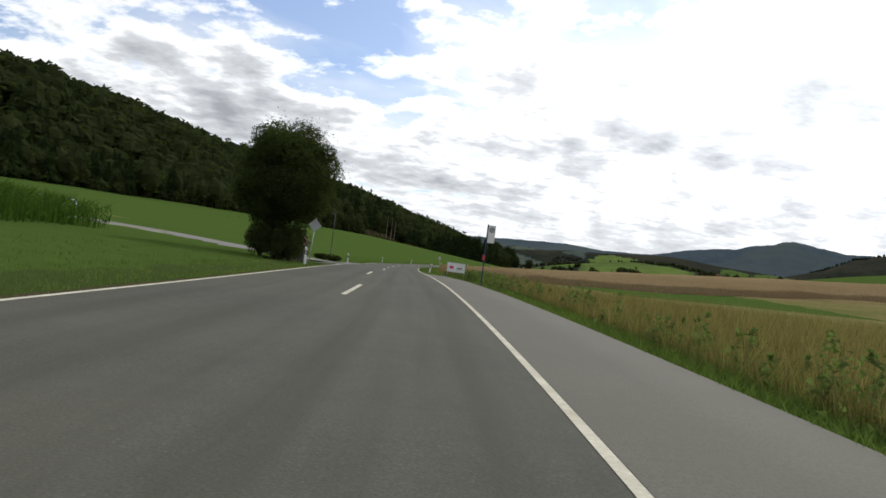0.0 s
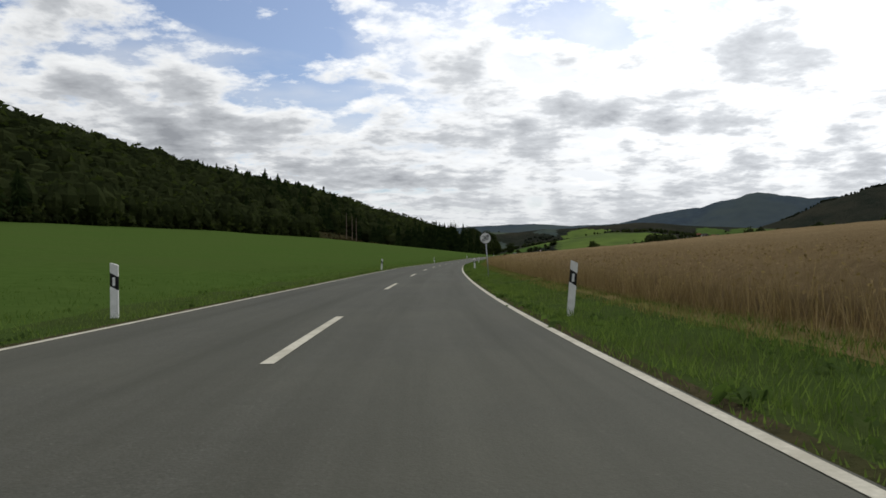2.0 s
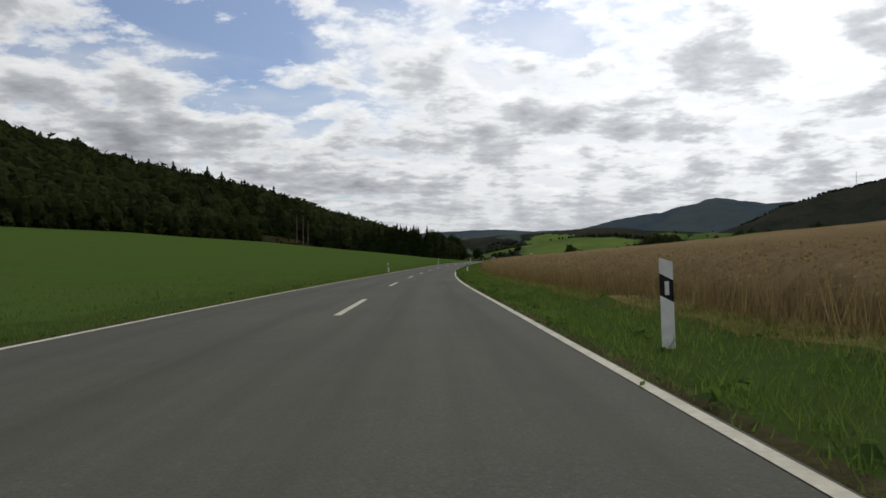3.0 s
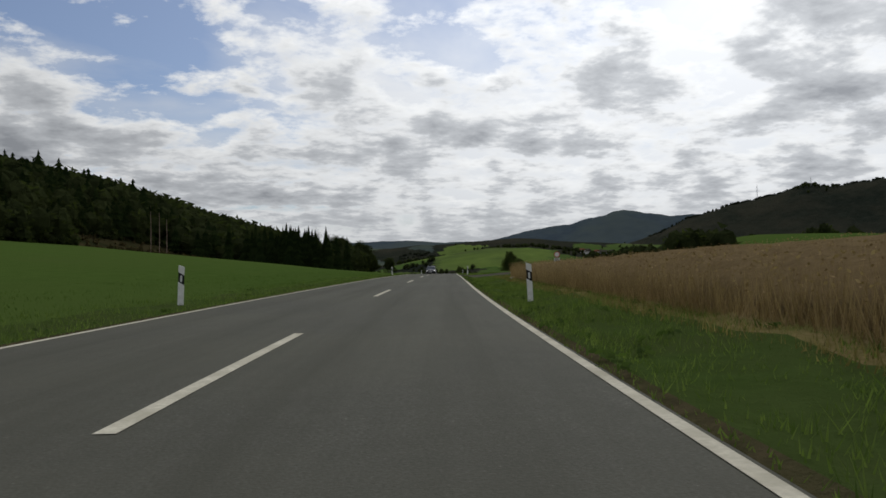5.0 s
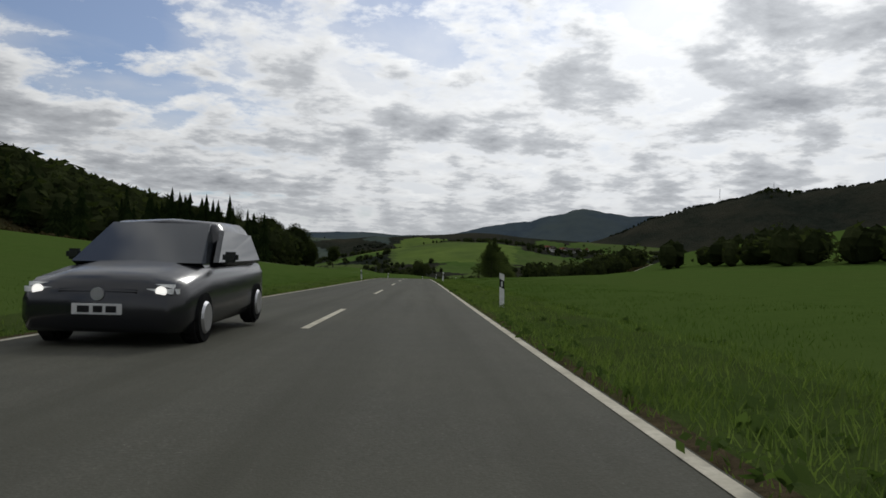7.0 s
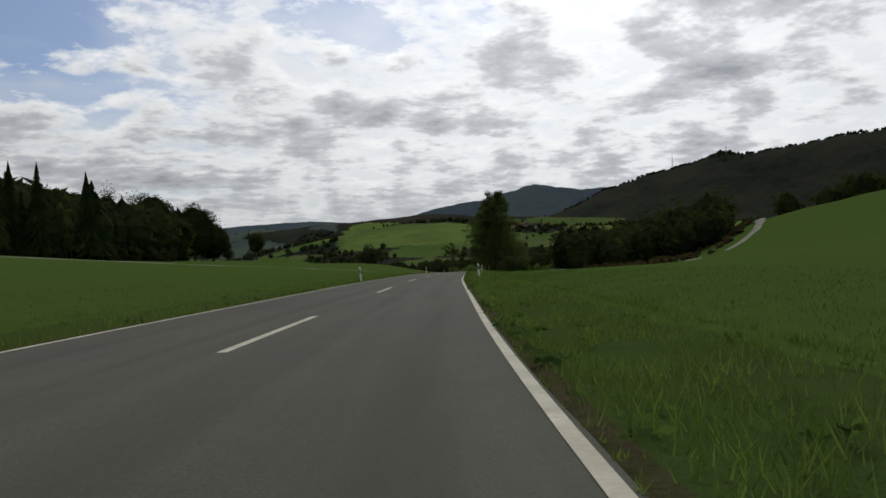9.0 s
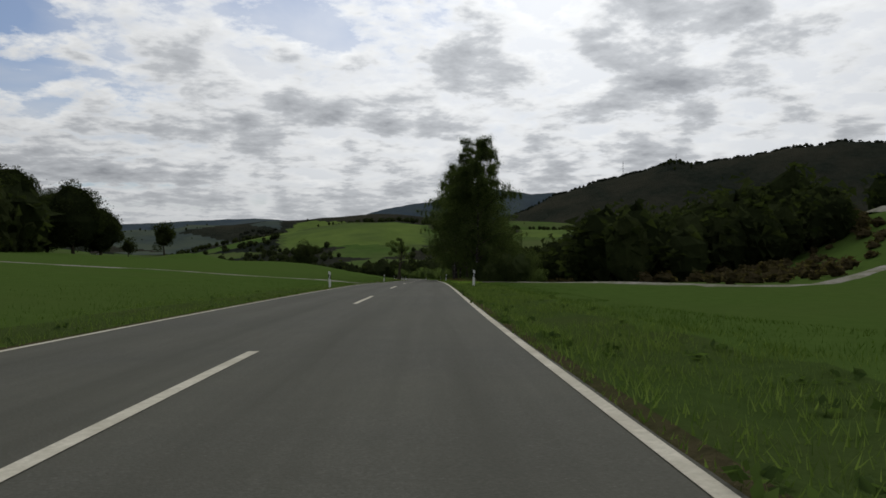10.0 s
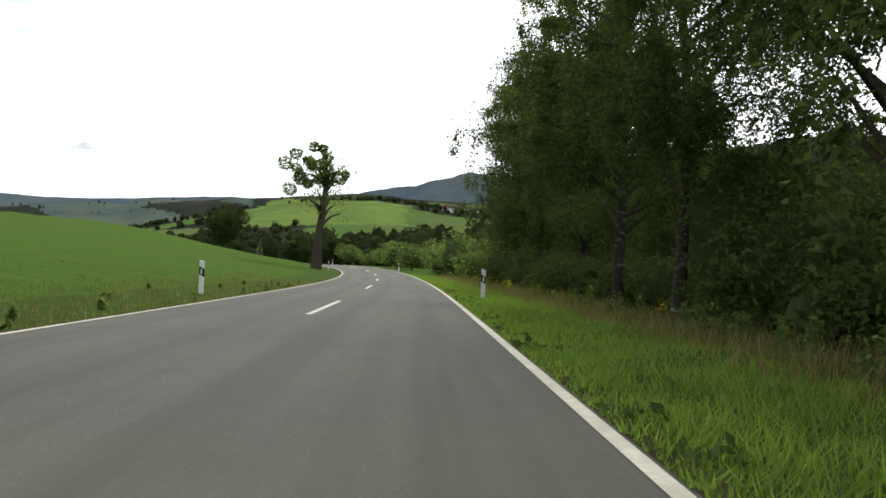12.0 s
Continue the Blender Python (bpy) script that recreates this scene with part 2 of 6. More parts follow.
M["galvanised"] = material("galvanised_steel", speckle((0.30, 0.31, 0.32), (0.46, 0.47, 0.48), 14), 0.5, metal=0.6)

# ---- the plan of the road ----
TH = [-8.21, -6.41, -4.49, -2.33, -0.7, 0.11, -0.75, -1.79, -3.56, -5.65, -6.58, -7.57, -7.9, -9.22, -10.12, -11.35, -13.58, -14.86, -16.24, -16.59,
      -16.43, -16.99, -16.76, -17.35, -17.78, -17.67, -17.51, -17.61, -18.24, -19.61, -23.64, -24.08, -25.46, -25.49, -26.46, -26.34, -26.32, -26.12,
      -26.46, -26.86, -26.39, -26.68, -25.63, -23.7, -20.5, -15.5, -8.5, 0.0, 8.0, 12.0, 10.0, 5.0, 0.0, -4.0, -6.0, -8.0]
SL = [0.0057, -0.0007, -0.0074, -0.0146, -0.0189, -0.0268, -0.0289, -0.021, -0.0274, -0.022, -0.0191, -0.0181, -0.0207, -0.0199, -0.0162, -0.0126,
      -0.0072, -0.0065, -0.0075, -0.0082, -0.0125, -0.0138, -0.0197, -0.0232, -0.0244, -0.0235, -0.0245, -0.0287, -0.0347, -0.0372, -0.0366, -0.0369,
      -0.0387, -0.0401, -0.0428, -0.0467, -0.0549, -0.054, -0.053, -0.0537, -0.0581, -0.0603, -0.0591, -0.0520, -0.0430, -0.040, -0.042, -0.05,
      -0.055, -0.055, -0.055, -0.055, -0.05, -0.05, -0.05, -0.05]
S = np.arange(-30.0, 800.0, 1.0)


def glide(knots):
    """Heading or slope along the road, from knots 15 apart."""
    y = np.array(knots)
    m = np.gradient(y, 15.0)
    i = np.clip(((S + 30) / 15).astype(int), 0, len(y) - 2)
    u = (S + 30) / 15 - i
    return ((2 * u**3 - 3 * u**2 + 1) * y[i] + (u**3 - 2 * u**2 + u) * 15 * m[i] + (3 * u**2 - 2 * u**3) * y[i + 1] + (u**3 - u**2) * 15 * m[i + 1])


HEAD = np.radians(glide(TH))
LINE = np.stack([np.cumsum(-np.sin(HEAD)), np.cumsum(np.cos(HEAD)), np.cumsum(glide(SL))], 1)
LINE -= LINE[30]
SIDE = np.stack([np.cos(HEAD), np.sin(HEAD), 0 * HEAD], 1)
HALF = 2.19                                    # centre of each edge line
EDGE = 2.232                                   # edge of the asphalt


def along(arr, s):
    s = np.asarray(s, float)
    i = np.clip((s + 30).astype(int), 0, len(S) - 2)
    u = (s + 30 - i)[..., None]
    return arr[i] * (1 - u) + arr[i + 1] * u


def spot(s, lat, dz=0.0):
    """A place of the plan: s along the road, lat to the right of its middle."""
    p = along(LINE, s) + along(SIDE, s) * np.asarray(lat, float)[..., None]
    p[..., 2] += dz
    return p


def nearest(x, y):
    """s and lat of plan points."""
    x, y = np.ravel(x), np.ravel(y)
    step = LINE[::4]
    s, lat = np.empty(len(x)), np.empty(len(x))
    for a in range(0, len(x), 20000):
        dx = x[a:a + 20000, None] - step[None, :, 0]
        dy = y[a:a + 20000, None] - step[None, :, 1]
        i = (dx * dx + dy * dy).argmin(1) * 4
        qx, qy = x[a:a + 20000] - LINE[i, 0], y[a:a + 20000] - LINE[i, 1]
        ahead = -np.sin(HEAD[i]) * qx + np.cos(HEAD[i]) * qy
        s[a:a + 20000] = S[i] + ahead
        lat[a:a + 20000] = np.cos(HEAD[i]) * qx + np.sin(HEAD[i]) * qy
    return s, lat


def ease(u):
    u = np.clip(u, 0, 1)
    return u * u * (3 - 2 * u)


def ripple(x, y, size, seed=0.0):
    return (np.sin(x / size + seed) * np.cos(y / size * 1.3 + 2 * seed) + 0.6 * np.sin(x / size * 2.3 - y / size * 1.9 + seed)
            + 0.4 * np.cos(x / size * 3.9 + y / size * 4.3 + 3 * seed)) / 2


def bump_hill(x, y, cx, cy, rx, ry, h, turn=0.0):
    c, s = math.cos(turn), math.sin(turn)
    u, v = ((x - cx) * c + (y - cy) * s) / rx, (-(x - cx) * s + (y - cy) * c) / ry
    return h * np.exp(-(u * u + v * v))


# ridges: distance, half width, bearings (degrees to the right of the start's heading) and how high they stand over the eye (degrees)
RIDGES = (
    (4100.0, 600.0, (-60, -30, -21, -16, -11, -7, -3, 1, 5, 8, 10, 13, 16, 20, 22.8, 24.7, 26.5, 27.4, 28.5, 29.2, 30.0, 30.6, 31.9, 33.2, 34.1, 36.2, 38, 45),
     (1.6, 1.5, 1.75, 1.45, 1.62, 1.35, 1.6, 1.3, 1.35, 1.5, 1.6, 1.68, 1.5, 1.6, 2.3, 2.62, 2.8, 3.16, 3.34, 3.46, 3.78, 3.84, 3.72, 3.52, 3.32, 3.36, 3.3, 1.8)),
    (2700.0, 480.0, (22, 30, 34, 36, 39, 42, 43.6, 44.6, 45.4, 46.4, 47.5, 50, 53, 56, 60, 70, 100, 150), (-0.8, 0.8, 2.1, 3.15, 4.0, 4.68, 5.1, 5.45, 5.4, 5.2, 5.22, 5.6, 5.95, 6.1, 5.8, 4.8, 3.4, 2.0)),
    (1900.0, 260.0, (-20, -12, -5, 0, 5, 7, 8.5, 11.4, 14, 16.5, 19.2, 21.8, 24, 27, 32, 45), (0.9, 0.5, 1.0, 0.55, 0.9, 0.8, 1.2, 1.15, 1.45, 1.5, 1.7, 1.92, 1.9, 1.6, 1.3, 0.6)),
    (1250.0, 260.0, (5, 10, 14, 17, 20, 24, 27, 30, 36, 60), (-1.7, -0.5, 0.25, 0.8, 1.25, 1.3, 1.0, 0.6, 0.5, 0.3)),
)


def parcels(x, y):
    """What grows on the far hills, parcel by parcel: a number from 0 to 1, even within each crooked parcel."""
    u = (0.82 * x + 0.57 * y) + 42 * ripple(x, y, 170.0, 4.0)
    v = (-0.57 * x + 0.82 * y) + 34 * ripple(x, y, 130.0, 9.0)
    i, j = np.floor(u / 150), np.floor(v / 95)
    f = np.sin(i * 12.9898 + j * 78.233) * 43758.5453
    return f - np.floor(f)


def far_wooded(x, y):
    """Where the far hills carry woods."""
    dx, dy = x - 90, y - 430
    r, az = np.hypot(dx, dy), np.degrees(np.arctan2(dx, dy))
    share = np.interp(r, [500, 1000, 1250, 1500, 1900, 2300, 2700], [0.75, 0.55, 0.50, 0.62, 0.66, 0.80, 0.92])
    bright = (az > 15) & (az < 26.5) & (r > 985) & (r < 1190)
    share = np.where((r > 1950) & (az > 31), 1.01, share)
    return (parcels(x, y) < share) & ~bright


def land(x, y, s=None, lat=None):
    """Height of the land."""
    shape = np.shape(x)
    x, y = np.ravel(np.asarray(x, float)), np.ravel(np.asarray(y, float))
    if s is None:
        s, lat = nearest(x, y)
    zr = np.interp(s, S, LINE[:, 2])
    a = np.abs(lat)
    # left: meadow rising to the wood's edge, then the wooded hill
    rim = np.interp(s, [-300, 0, 100, 350, 430, 500, 560, 700, 800, 1000], [8, 6.5, 5, 4.5, 2.5, -2, -7, -9, -12, -20])
    power = np.interp(s, [0, 500, 560], [1.25, 1.15, 0.85])
    left = zr + (rim - zr) * np.clip((a - 2.6) / 118, 0, 1) ** power
    crest = np.interp(y, [-400, 300, 369, 471, 661, 781, 950, 1100], [58, 53.5, 51.5, 45, 33, 23, 13, -20])
    east = (x + 208 - 0.377 * (y - 315)) * 0.936           # how far east of the wooded hill's crest
    hill = np.where(east > 0, -20 + (crest + 20) * ease(1 - east / 165), crest - 0.05 * np.abs(east))
    left = np.where((a > 70) | (s > 640), np.maximum(left, hill), left)
    # right: corn field rising, hollow, meadow rising, birch valley
    rise = np.interp(s, [-40, 30, 80, 240, 290, 380, 440, 490, 525, 620, 800], [0.0, 0.01, 0.07, 0.08, 0.035, 0.045, 0.040, 0.0, -0.03, -0.07, -0.03])
    upper = np.interp(s, [-40, 30, 80, 240, 290, 380, 430, 500, 560, 640, 800], [0.0, 0.02, 0.08, 0.09, 0.05, 0.065, 0.14, 0.16, 0.155, 0.02, 0.0])
    right = zr + rise * np.clip(a - 3.0, 0, 20) + upper * np.clip(a - 23, 0, 70) + np.interp(s, [60, 120, 300, 350, 380], [0, 0.20, 0.20, 0.06, 0]) * np.clip(a - 90, 0, 45) - 0.02 * np.clip(a - 120, 0, 600)
    right = right + np.interp(s, [440, 490, 550, 600], [0, 1, 1, 0]) * (0.26 * np.clip(a - 37, 0, 18) - 0.05 * np.clip(a - 23, 0, 12))
    right = right - 0.75 * np.exp(-(((s - 485) / 18) ** 2)) * ease((a - 4) / 5) * ease((36 - a) / 8)
    left = left + bump_hill(x, y, 195.5, 748.0, 65.6, 134.6, 15.2, 0.41) * ease((a - 4) / 26)
    near = np.where(lat < 0, left, right)
    near = np.where((s > 660) & (x < 110), np.maximum(near, hill), near)
    near = near - 0.10 * ease((a - 2.36) / 0.5) * ease((7 - a) / 3.5) + 0.10 * ripple(x, y, 9.0) * ease((a - 4) / 6) + 0.5 * ripple(x, y, 60.0, 1.0) * ease((a - 20) / 60)
    # far country: a valley ahead and ridges beyond it, by bearing from the middle of the ride
    dx, dy = x - 90.0, y - 430.0
    r, az = np.hypot(dx, dy), np.degrees(np.arctan2(dx, dy))
    far = -38.0 + 3 * ripple(x, y, 260.0, 2.0)
    for dist, width, bearing, lift in RIDGES:
        top = 30.0 + dist * np.tan(np.radians(np.interp(az, bearing, lift)))
        wob = 1 + 0.02 * ripple(x, y, 90.0, 0.01 * dist) + 0.012 * ripple(x, y, 33.0, 0.02 * dist)
        far = np.maximum(far, -38.0 + np.maximum(top, 0) * np.exp(-(((r - dist) / width) ** 2)) * wob)
    out = np.clip(np.maximum((s - 690) / 260, np.maximum((lat - 150) / 300, (-lat - 420) / 300)), 0, 1) * ease((x + 0.1 * (y - 700) - 60) / 160 + (lat > 0) + (lat < -300))
    mixed = near * (1 - ease(out)) + far * ease(out)
    return mixed.reshape(shape)


def ground_at(s, lat):
    p = spot(s, lat)
    p[..., 2] = land(p[..., 0], p[..., 1])
    return p


# ---- builders ----
def mesh_of(name, verts, faces, mats, index=None, smooth=False, uv=None):
    """A mesh from numpy arrays: faces is (n, 3) or (n, 4); uv gives each vertex its lat and s."""
    me = bpy.data.meshes.new(name)
    verts, faces = np.asarray(verts, np.float32) * K, np.asarray(faces, np.int32)
    n, k = faces.shape
    me.vertices.add(len(verts))
    me.vertices.foreach_set("co", verts.ravel())
    me.loops.add(n * k)
    me.loops.foreach_set("vertex_index", faces.ravel())
    me.polygons.add(n)
    me.polygons.foreach_set("loop_start", np.arange(0, n * k, k, dtype=np.int32))
    for m in mats if isinstance(mats, (list, tuple)) else [mats]:
        me.materials.append(m)
    if index is not None:
        me.polygons.foreach_set("material_index", np.asarray(index, np.int32))
    me.polygons.foreach_set("use_smooth", np.full(n, smooth))
    if uv is not None:
        me.uv_layers.new(name="road").data.foreach_set("uv", np.asarray(uv, np.float32)[faces.ravel()].ravel())
    me.update()
    me.validate()
    return me


def grid_faces(rows, cols):
    i = np.arange(rows - 1)[:, None] * cols + np.arange(cols - 1)[None]
    return np.stack([i, i + 1, i + cols + 1, i + cols], -1).reshape(-1, 4)


def part(name, bm, mat, parent=None, label="", smooth=False):
    """Links a bmesh as one mesh object under a thing or a part."""
    bmesh.ops.scale(bm, vec=(K, K, K), verts=bm.verts)
    me = bpy.data.meshes.new(name)
    bm.to_mesh(me)
    bm.free()
    me.materials.append(mat)
    if smooth:
        for p in me.polygons:
            p.use_smooth = True
    ob = new(name, me)
    ob.parent = parent
    return tagged(ob, label)


def thing(name, label, category, group="", at=(0, 0, 0), turn=0.0):
    ob = new(name)
    ob.matrix_basis = pose(at[0] * K, at[1] * K, at[2] * K, 0, 0, turn)
    ob.empty_display_size = 0.1
    return tagged(ob, label, category, group)


def box(bm, size, centre=(0, 0, 0), bevel=0.0, turn=None):
    """Adds a box to a bmesh."""
    got = bmesh.ops.create_cube(bm, size=1.0)["verts"]
    bmesh.ops.scale(bm, vec=size, verts=got)
    if bevel:
        edges = list({e for v in got for e in v.link_edges})
        got = list({v for f in bmesh.ops.bevel(bm, geom=edges, offset=bevel, segments=2, affect="EDGES")["faces"] for v in f.verts} | {v for v in got if v.is_valid})
    if turn is not None:
        bmesh.ops.rotate(bm, cent=(0, 0, 0), matrix=turn, verts=got)
    bmesh.ops.translate(bm, vec=centre, verts=got)
    return bm


def rod(bm, a, b, r0, r1=None, sides=10):
    """Adds a tapered round bar from a to b."""
    a, b = Vector(a), Vector(b)
    d = b - a
    got = bmesh.ops.create_cone(bm, cap_ends=True, segments=sides, radius1=r0, radius2=r0 if r1 is None else r1, depth=d.length)["verts"]
    bmesh.ops.rotate(bm, cent=(0, 0, 0), matrix=d.to_track_quat("Z", "Y").to_matrix(), verts=got)
    bmesh.ops.translate(bm, vec=(a + b) / 2, verts=got)
    return bm


def structure(name, me, label, category="", parent=None):
    ob = new(name, me)
    ob.parent = parent
    return tagged(ob, label, category, "", "structure")


# ---- ground ----
def build_ground():
    xs = np.concatenate([-np.geomspace(6500, 420, 24), np.arange(-400, 561, 8.0), np.geomspace(575, 3300, 165), np.geomspace(3330, 6500, 36)])
    ys = np.concatenate([-np.geomspace(6000, 140, 16), np.arange(-120, 1001, 8.0), np.geomspace(1012, 4300, 170), np.geomspace(4350, 6800, 30)])
    gx, gy = np.meshgrid(xs, ys)
    s, lat = nearest(gx, gy)
    z = land(gx, gy, s, lat).ravel()
    inside = (np.abs(lat) < 30) & (s > -25) & (s < 795)
    z = z - 0.7 * inside
    verts = np.stack([gx.ravel(), gy.ravel(), z], 1)
    faces = grid_faces(len(ys), len(xs))
    c = verts[faces].mean(1)
    fs, fl = nearest(c[:, 0], c[:, 1])
    mat = np.zeros(len(faces), int)
    corn_to = np.interp(fl, [6, 9.4, 16.4, 23, 26], [264, 274, 288, 301, 302])
    mat[(fl > 6) & (fl < 88) & (fs > 62) & (fs < corn_to)] = 1
    mat[(fl > 5.4) & (fl < 88) & (fs > -60) & (fs <= 62)] = 8
    mat[(fl > 10) & (fl < 24) & (fs > 42) & (fs <= 62)] = 0
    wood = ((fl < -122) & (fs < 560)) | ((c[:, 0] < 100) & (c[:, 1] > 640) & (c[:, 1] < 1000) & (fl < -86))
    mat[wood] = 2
    mat[np.hypot(c[:, 0] + 42, c[:, 1] - 97) < 10] = 8
    dx, dy = c[:, 0] - 90, c[:, 1] - 430
    r, az = np.hypot(dx, dy), np.degrees(np.arctan2(dx, dy))
    far = (fs > 770) | (fl > 190) | (fl < -420)
    plot = parcels(c[:, 0], c[:, 1])
    mat[far] = np.where(far_wooded(c[:, 0], c[:, 1]), 3, np.where(plot > 0.93, 5, 4))[far]
    mat[far & (az > 15.5) & (az < 26) & (r > 995) & (r < 1180)] = 5
    # far ground ahead and to the left gets the tone with painted haze
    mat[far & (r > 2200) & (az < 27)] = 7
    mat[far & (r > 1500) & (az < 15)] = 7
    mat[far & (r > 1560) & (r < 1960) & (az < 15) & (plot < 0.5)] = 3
    # beyond 3300 the hills take the colour with blue haze painted in
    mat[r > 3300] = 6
    me = mesh_of("ground", verts, faces, [M["meadow"], M["wheat_ground"], M["wood_floor"], M["far_wood"], M["far_field"], M["bright_field"], M["haze_blue_wood"], M["hazy_wood"], M["dry_meadow"]], mat, True)
    structure("ground", me, "rolling meadows, fields and wooded hills of a valley", "ground")
    # the finer strip along the road, one with the ground at its rims
    ss = np.arange(-26, 796, 1.0)
    ll = np.array([-38, -34, -29, -24, -20, -16, -13, -10.5, -8.5, -7, -6, -5.2, -4.6, -4, -3.5, -3.1, -2.75, -2.5, -2.36, -2.24, -2.0, 2.0, 2.24, 2.36, 2.5, 2.75, 3.1, 3.5, 4, 4.6, 5.2, 6, 7, 8.5, 10.5, 13, 16, 20, 24, 29, 34, 38])
    gs, gl = np.meshgrid(ss, ll, indexing="ij")
    p = spot(gs, gl)
    p[..., 2] = land(p[..., 0], p[..., 1], gs.ravel(), gl.ravel()).reshape(gs.shape)
    rng = np.random.default_rng(3)
    p[..., 2] += np.where(np.abs(gl) < 2.1, -0.14, np.where(np.abs(gl) < 2.3, -0.035, np.where(np.abs(gl) < 2.4, -0.004, 0.03 * rng.standard_normal(gs.shape) * (np.abs(gl) > 2.6))))
    faces = grid_faces(len(ss), len(ll))
    fs, fl = gs.ravel()[faces].mean(1), gl.ravel()[faces].mean(1)
    mat = np.zeros(len(faces), int)
    mat[np.abs(fl) < 4.2] = 1
    mat[np.abs(fl) < 2.35] = 2
    mat[(fl > 4.0) & (fl < 5.4) & (fs > 66) & (fs < 262)] = 4
    mat[(fl > 6.2) & (fs > 60) & (fs < np.interp(fl, [6, 9.4, 16.4, 23, 26], [264, 274, 288, 301, 302]))] = 3
    mat[(fl > 5.2) & (fs <= 60)] = 5
    mat[(fl > 10) & (fl < 24) & (fs > 42) & (fs <= 60)] = 0
    me = mesh_of("verge", p.reshape(-1, 3), faces, [M["meadow"], M["verge"], M["soil"], M["wheat_ground"], M["stubble"], M["dry_meadow"]], mat, True)
    structure("verge", me, "grassy verges and meadow strips along the road", "verge")


build_ground()


# ---- road ----
def ribbon(name, s0, s1, left, right, lift, mat, label, category="road", step=1.0, parent=None, kind="structure"):
    """A strip that lies on the road between two distances from its middle."""
    ss = np.linspace(s0, s1, max(2, int(round((s1 - s0) / step)) + 1))
    cols = np.array([left, (left + right) / 2, right])
    gs, gl = np.meshgrid(ss, cols, indexing="ij")
    p = spot(gs, gl, lift)
    ob = new(name, mesh_of(name, p.reshape(-1, 3), grid_faces(len(ss), 3), mat, None, True, np.stack([gl.ravel(), gs.ravel()], 1)))
    ob.parent = parent
    return tagged(ob, label, category, "", kind)


def build_road():
    ss = np.arange(-29, 798, 1.0)
    rng = np.random.default_rng(5)
    ll = np.array([-2.26, -EDGE, -2.19, -1.1, 0, 1.1, 2.19, EDGE, 2.26])
    gs, gl = np.meshgrid(ss, ll, indexing="ij")
    gl = gl + np.where(np.abs(gl) > 2.2, 0.005 * np.repeat(rng.standard_normal(len(ss))[:, None], len(ll), 1), 0)
    p = spot(gs, gl)
    p[:, 0, 2] -= 0.05
    p[:, -1, 2] -= 0.05
    me = mesh_of("road", p.reshape(-1, 3), grid_faces(len(ss), len(ll)), M["asphalt"], None, True, np.stack([gl.ravel(), gs.ravel()], 1))
    structure("road", me, "two-lane country road of worn grey asphalt", "road")
    ribbon("edge_line", -28, 797, HALF - 0.055, HALF + 0.018, 0.004, M["paint"], "worn white edge line on the asphalt", "road marking")
    ribbon("edge_line", -28, 47.5, -HALF - 0.018, -HALF + 0.055, 0.004, M["paint"], "worn white edge line on the asphalt", "road marking")
    ribbon("edge_line", 66, 797, -HALF - 0.018, -HALF + 0.055, 0.004, M["paint"], "worn white edge line on the asphalt", "road marking")
    first = 22.11
    for k in range(0, 54):
        s0 = first + 12 * k
        off = -0.3 if k == 1 else 0.0
        ribbon("centre_dash", s0, s0 + 4, off - 0.045, off + 0.045, 0.004, M["paint"], "worn white dash of the centre line", "road marking")


    # a resurfaced stretch, darker than the rest
    ribbon("asphalt_patch", 393.8, 406.0, -2.13, 2.13, 0.002, M["new_asphalt"], "darker resurfaced patch of the road")


M["new_asphalt"] = material("new_asphalt", two_scale((0.050, 0.052, 0.045), (0.080, 0.083, 0.073), (0.060, 0.062, 0.054), 55, 0.7), 0.8, lambda t, co: (t.noise(70, 3, 0.7, co), 0.3, 0.01), 0.04)
build_road()


# ---- plants ----
def merge(pieces):
    """Joins (verts, faces) pairs of triangles."""
    verts, faces, n = [], [], 0
    for v, f in pieces:
        verts.append(v)
        faces.append(f + n)
        n += len(v)
    return np.concatenate(verts), np.concatenate(faces)


def tube(path, radii, sides=7):
    """A tapered limb along a path, as triangles."""
    path, radii = np.asarray(path, float), np.asarray(radii, float)
    d = np.gradient(path, axis=0)
    d /= np.linalg.norm(d, axis=1, keepdims=True) + 1e-9
    ref = np.where(np.abs(d[:, 2:3]) > 0.9, [[1.0, 0, 0]], [[0, 0, 1.0]])
    u = np.cross(d, ref)
    u /= np.linalg.norm(u, axis=1, keepdims=True) + 1e-9
    w = np.cross(d, u)
    a = np.linspace(0, 2 * np.pi, sides, endpoint=False)
    v = path[:, None] + radii[:, None, None] * (np.cos(a)[None, :, None] * u[:, None] + np.sin(a)[None, :, None] * w[:, None])
    n = len(path)
    i = (np.arange(n - 1)[:, None] * sides + np.arange(sides)[None]).ravel()
    j = (np.arange(n - 1)[:, None] * sides + (np.arange(sides)[None] + 1) % sides).ravel()
    f = np.concatenate([np.stack([i, j, j + sides], 1), np.stack([i, j + sides, i + sides], 1)])
    return v.reshape(-1, 3), f


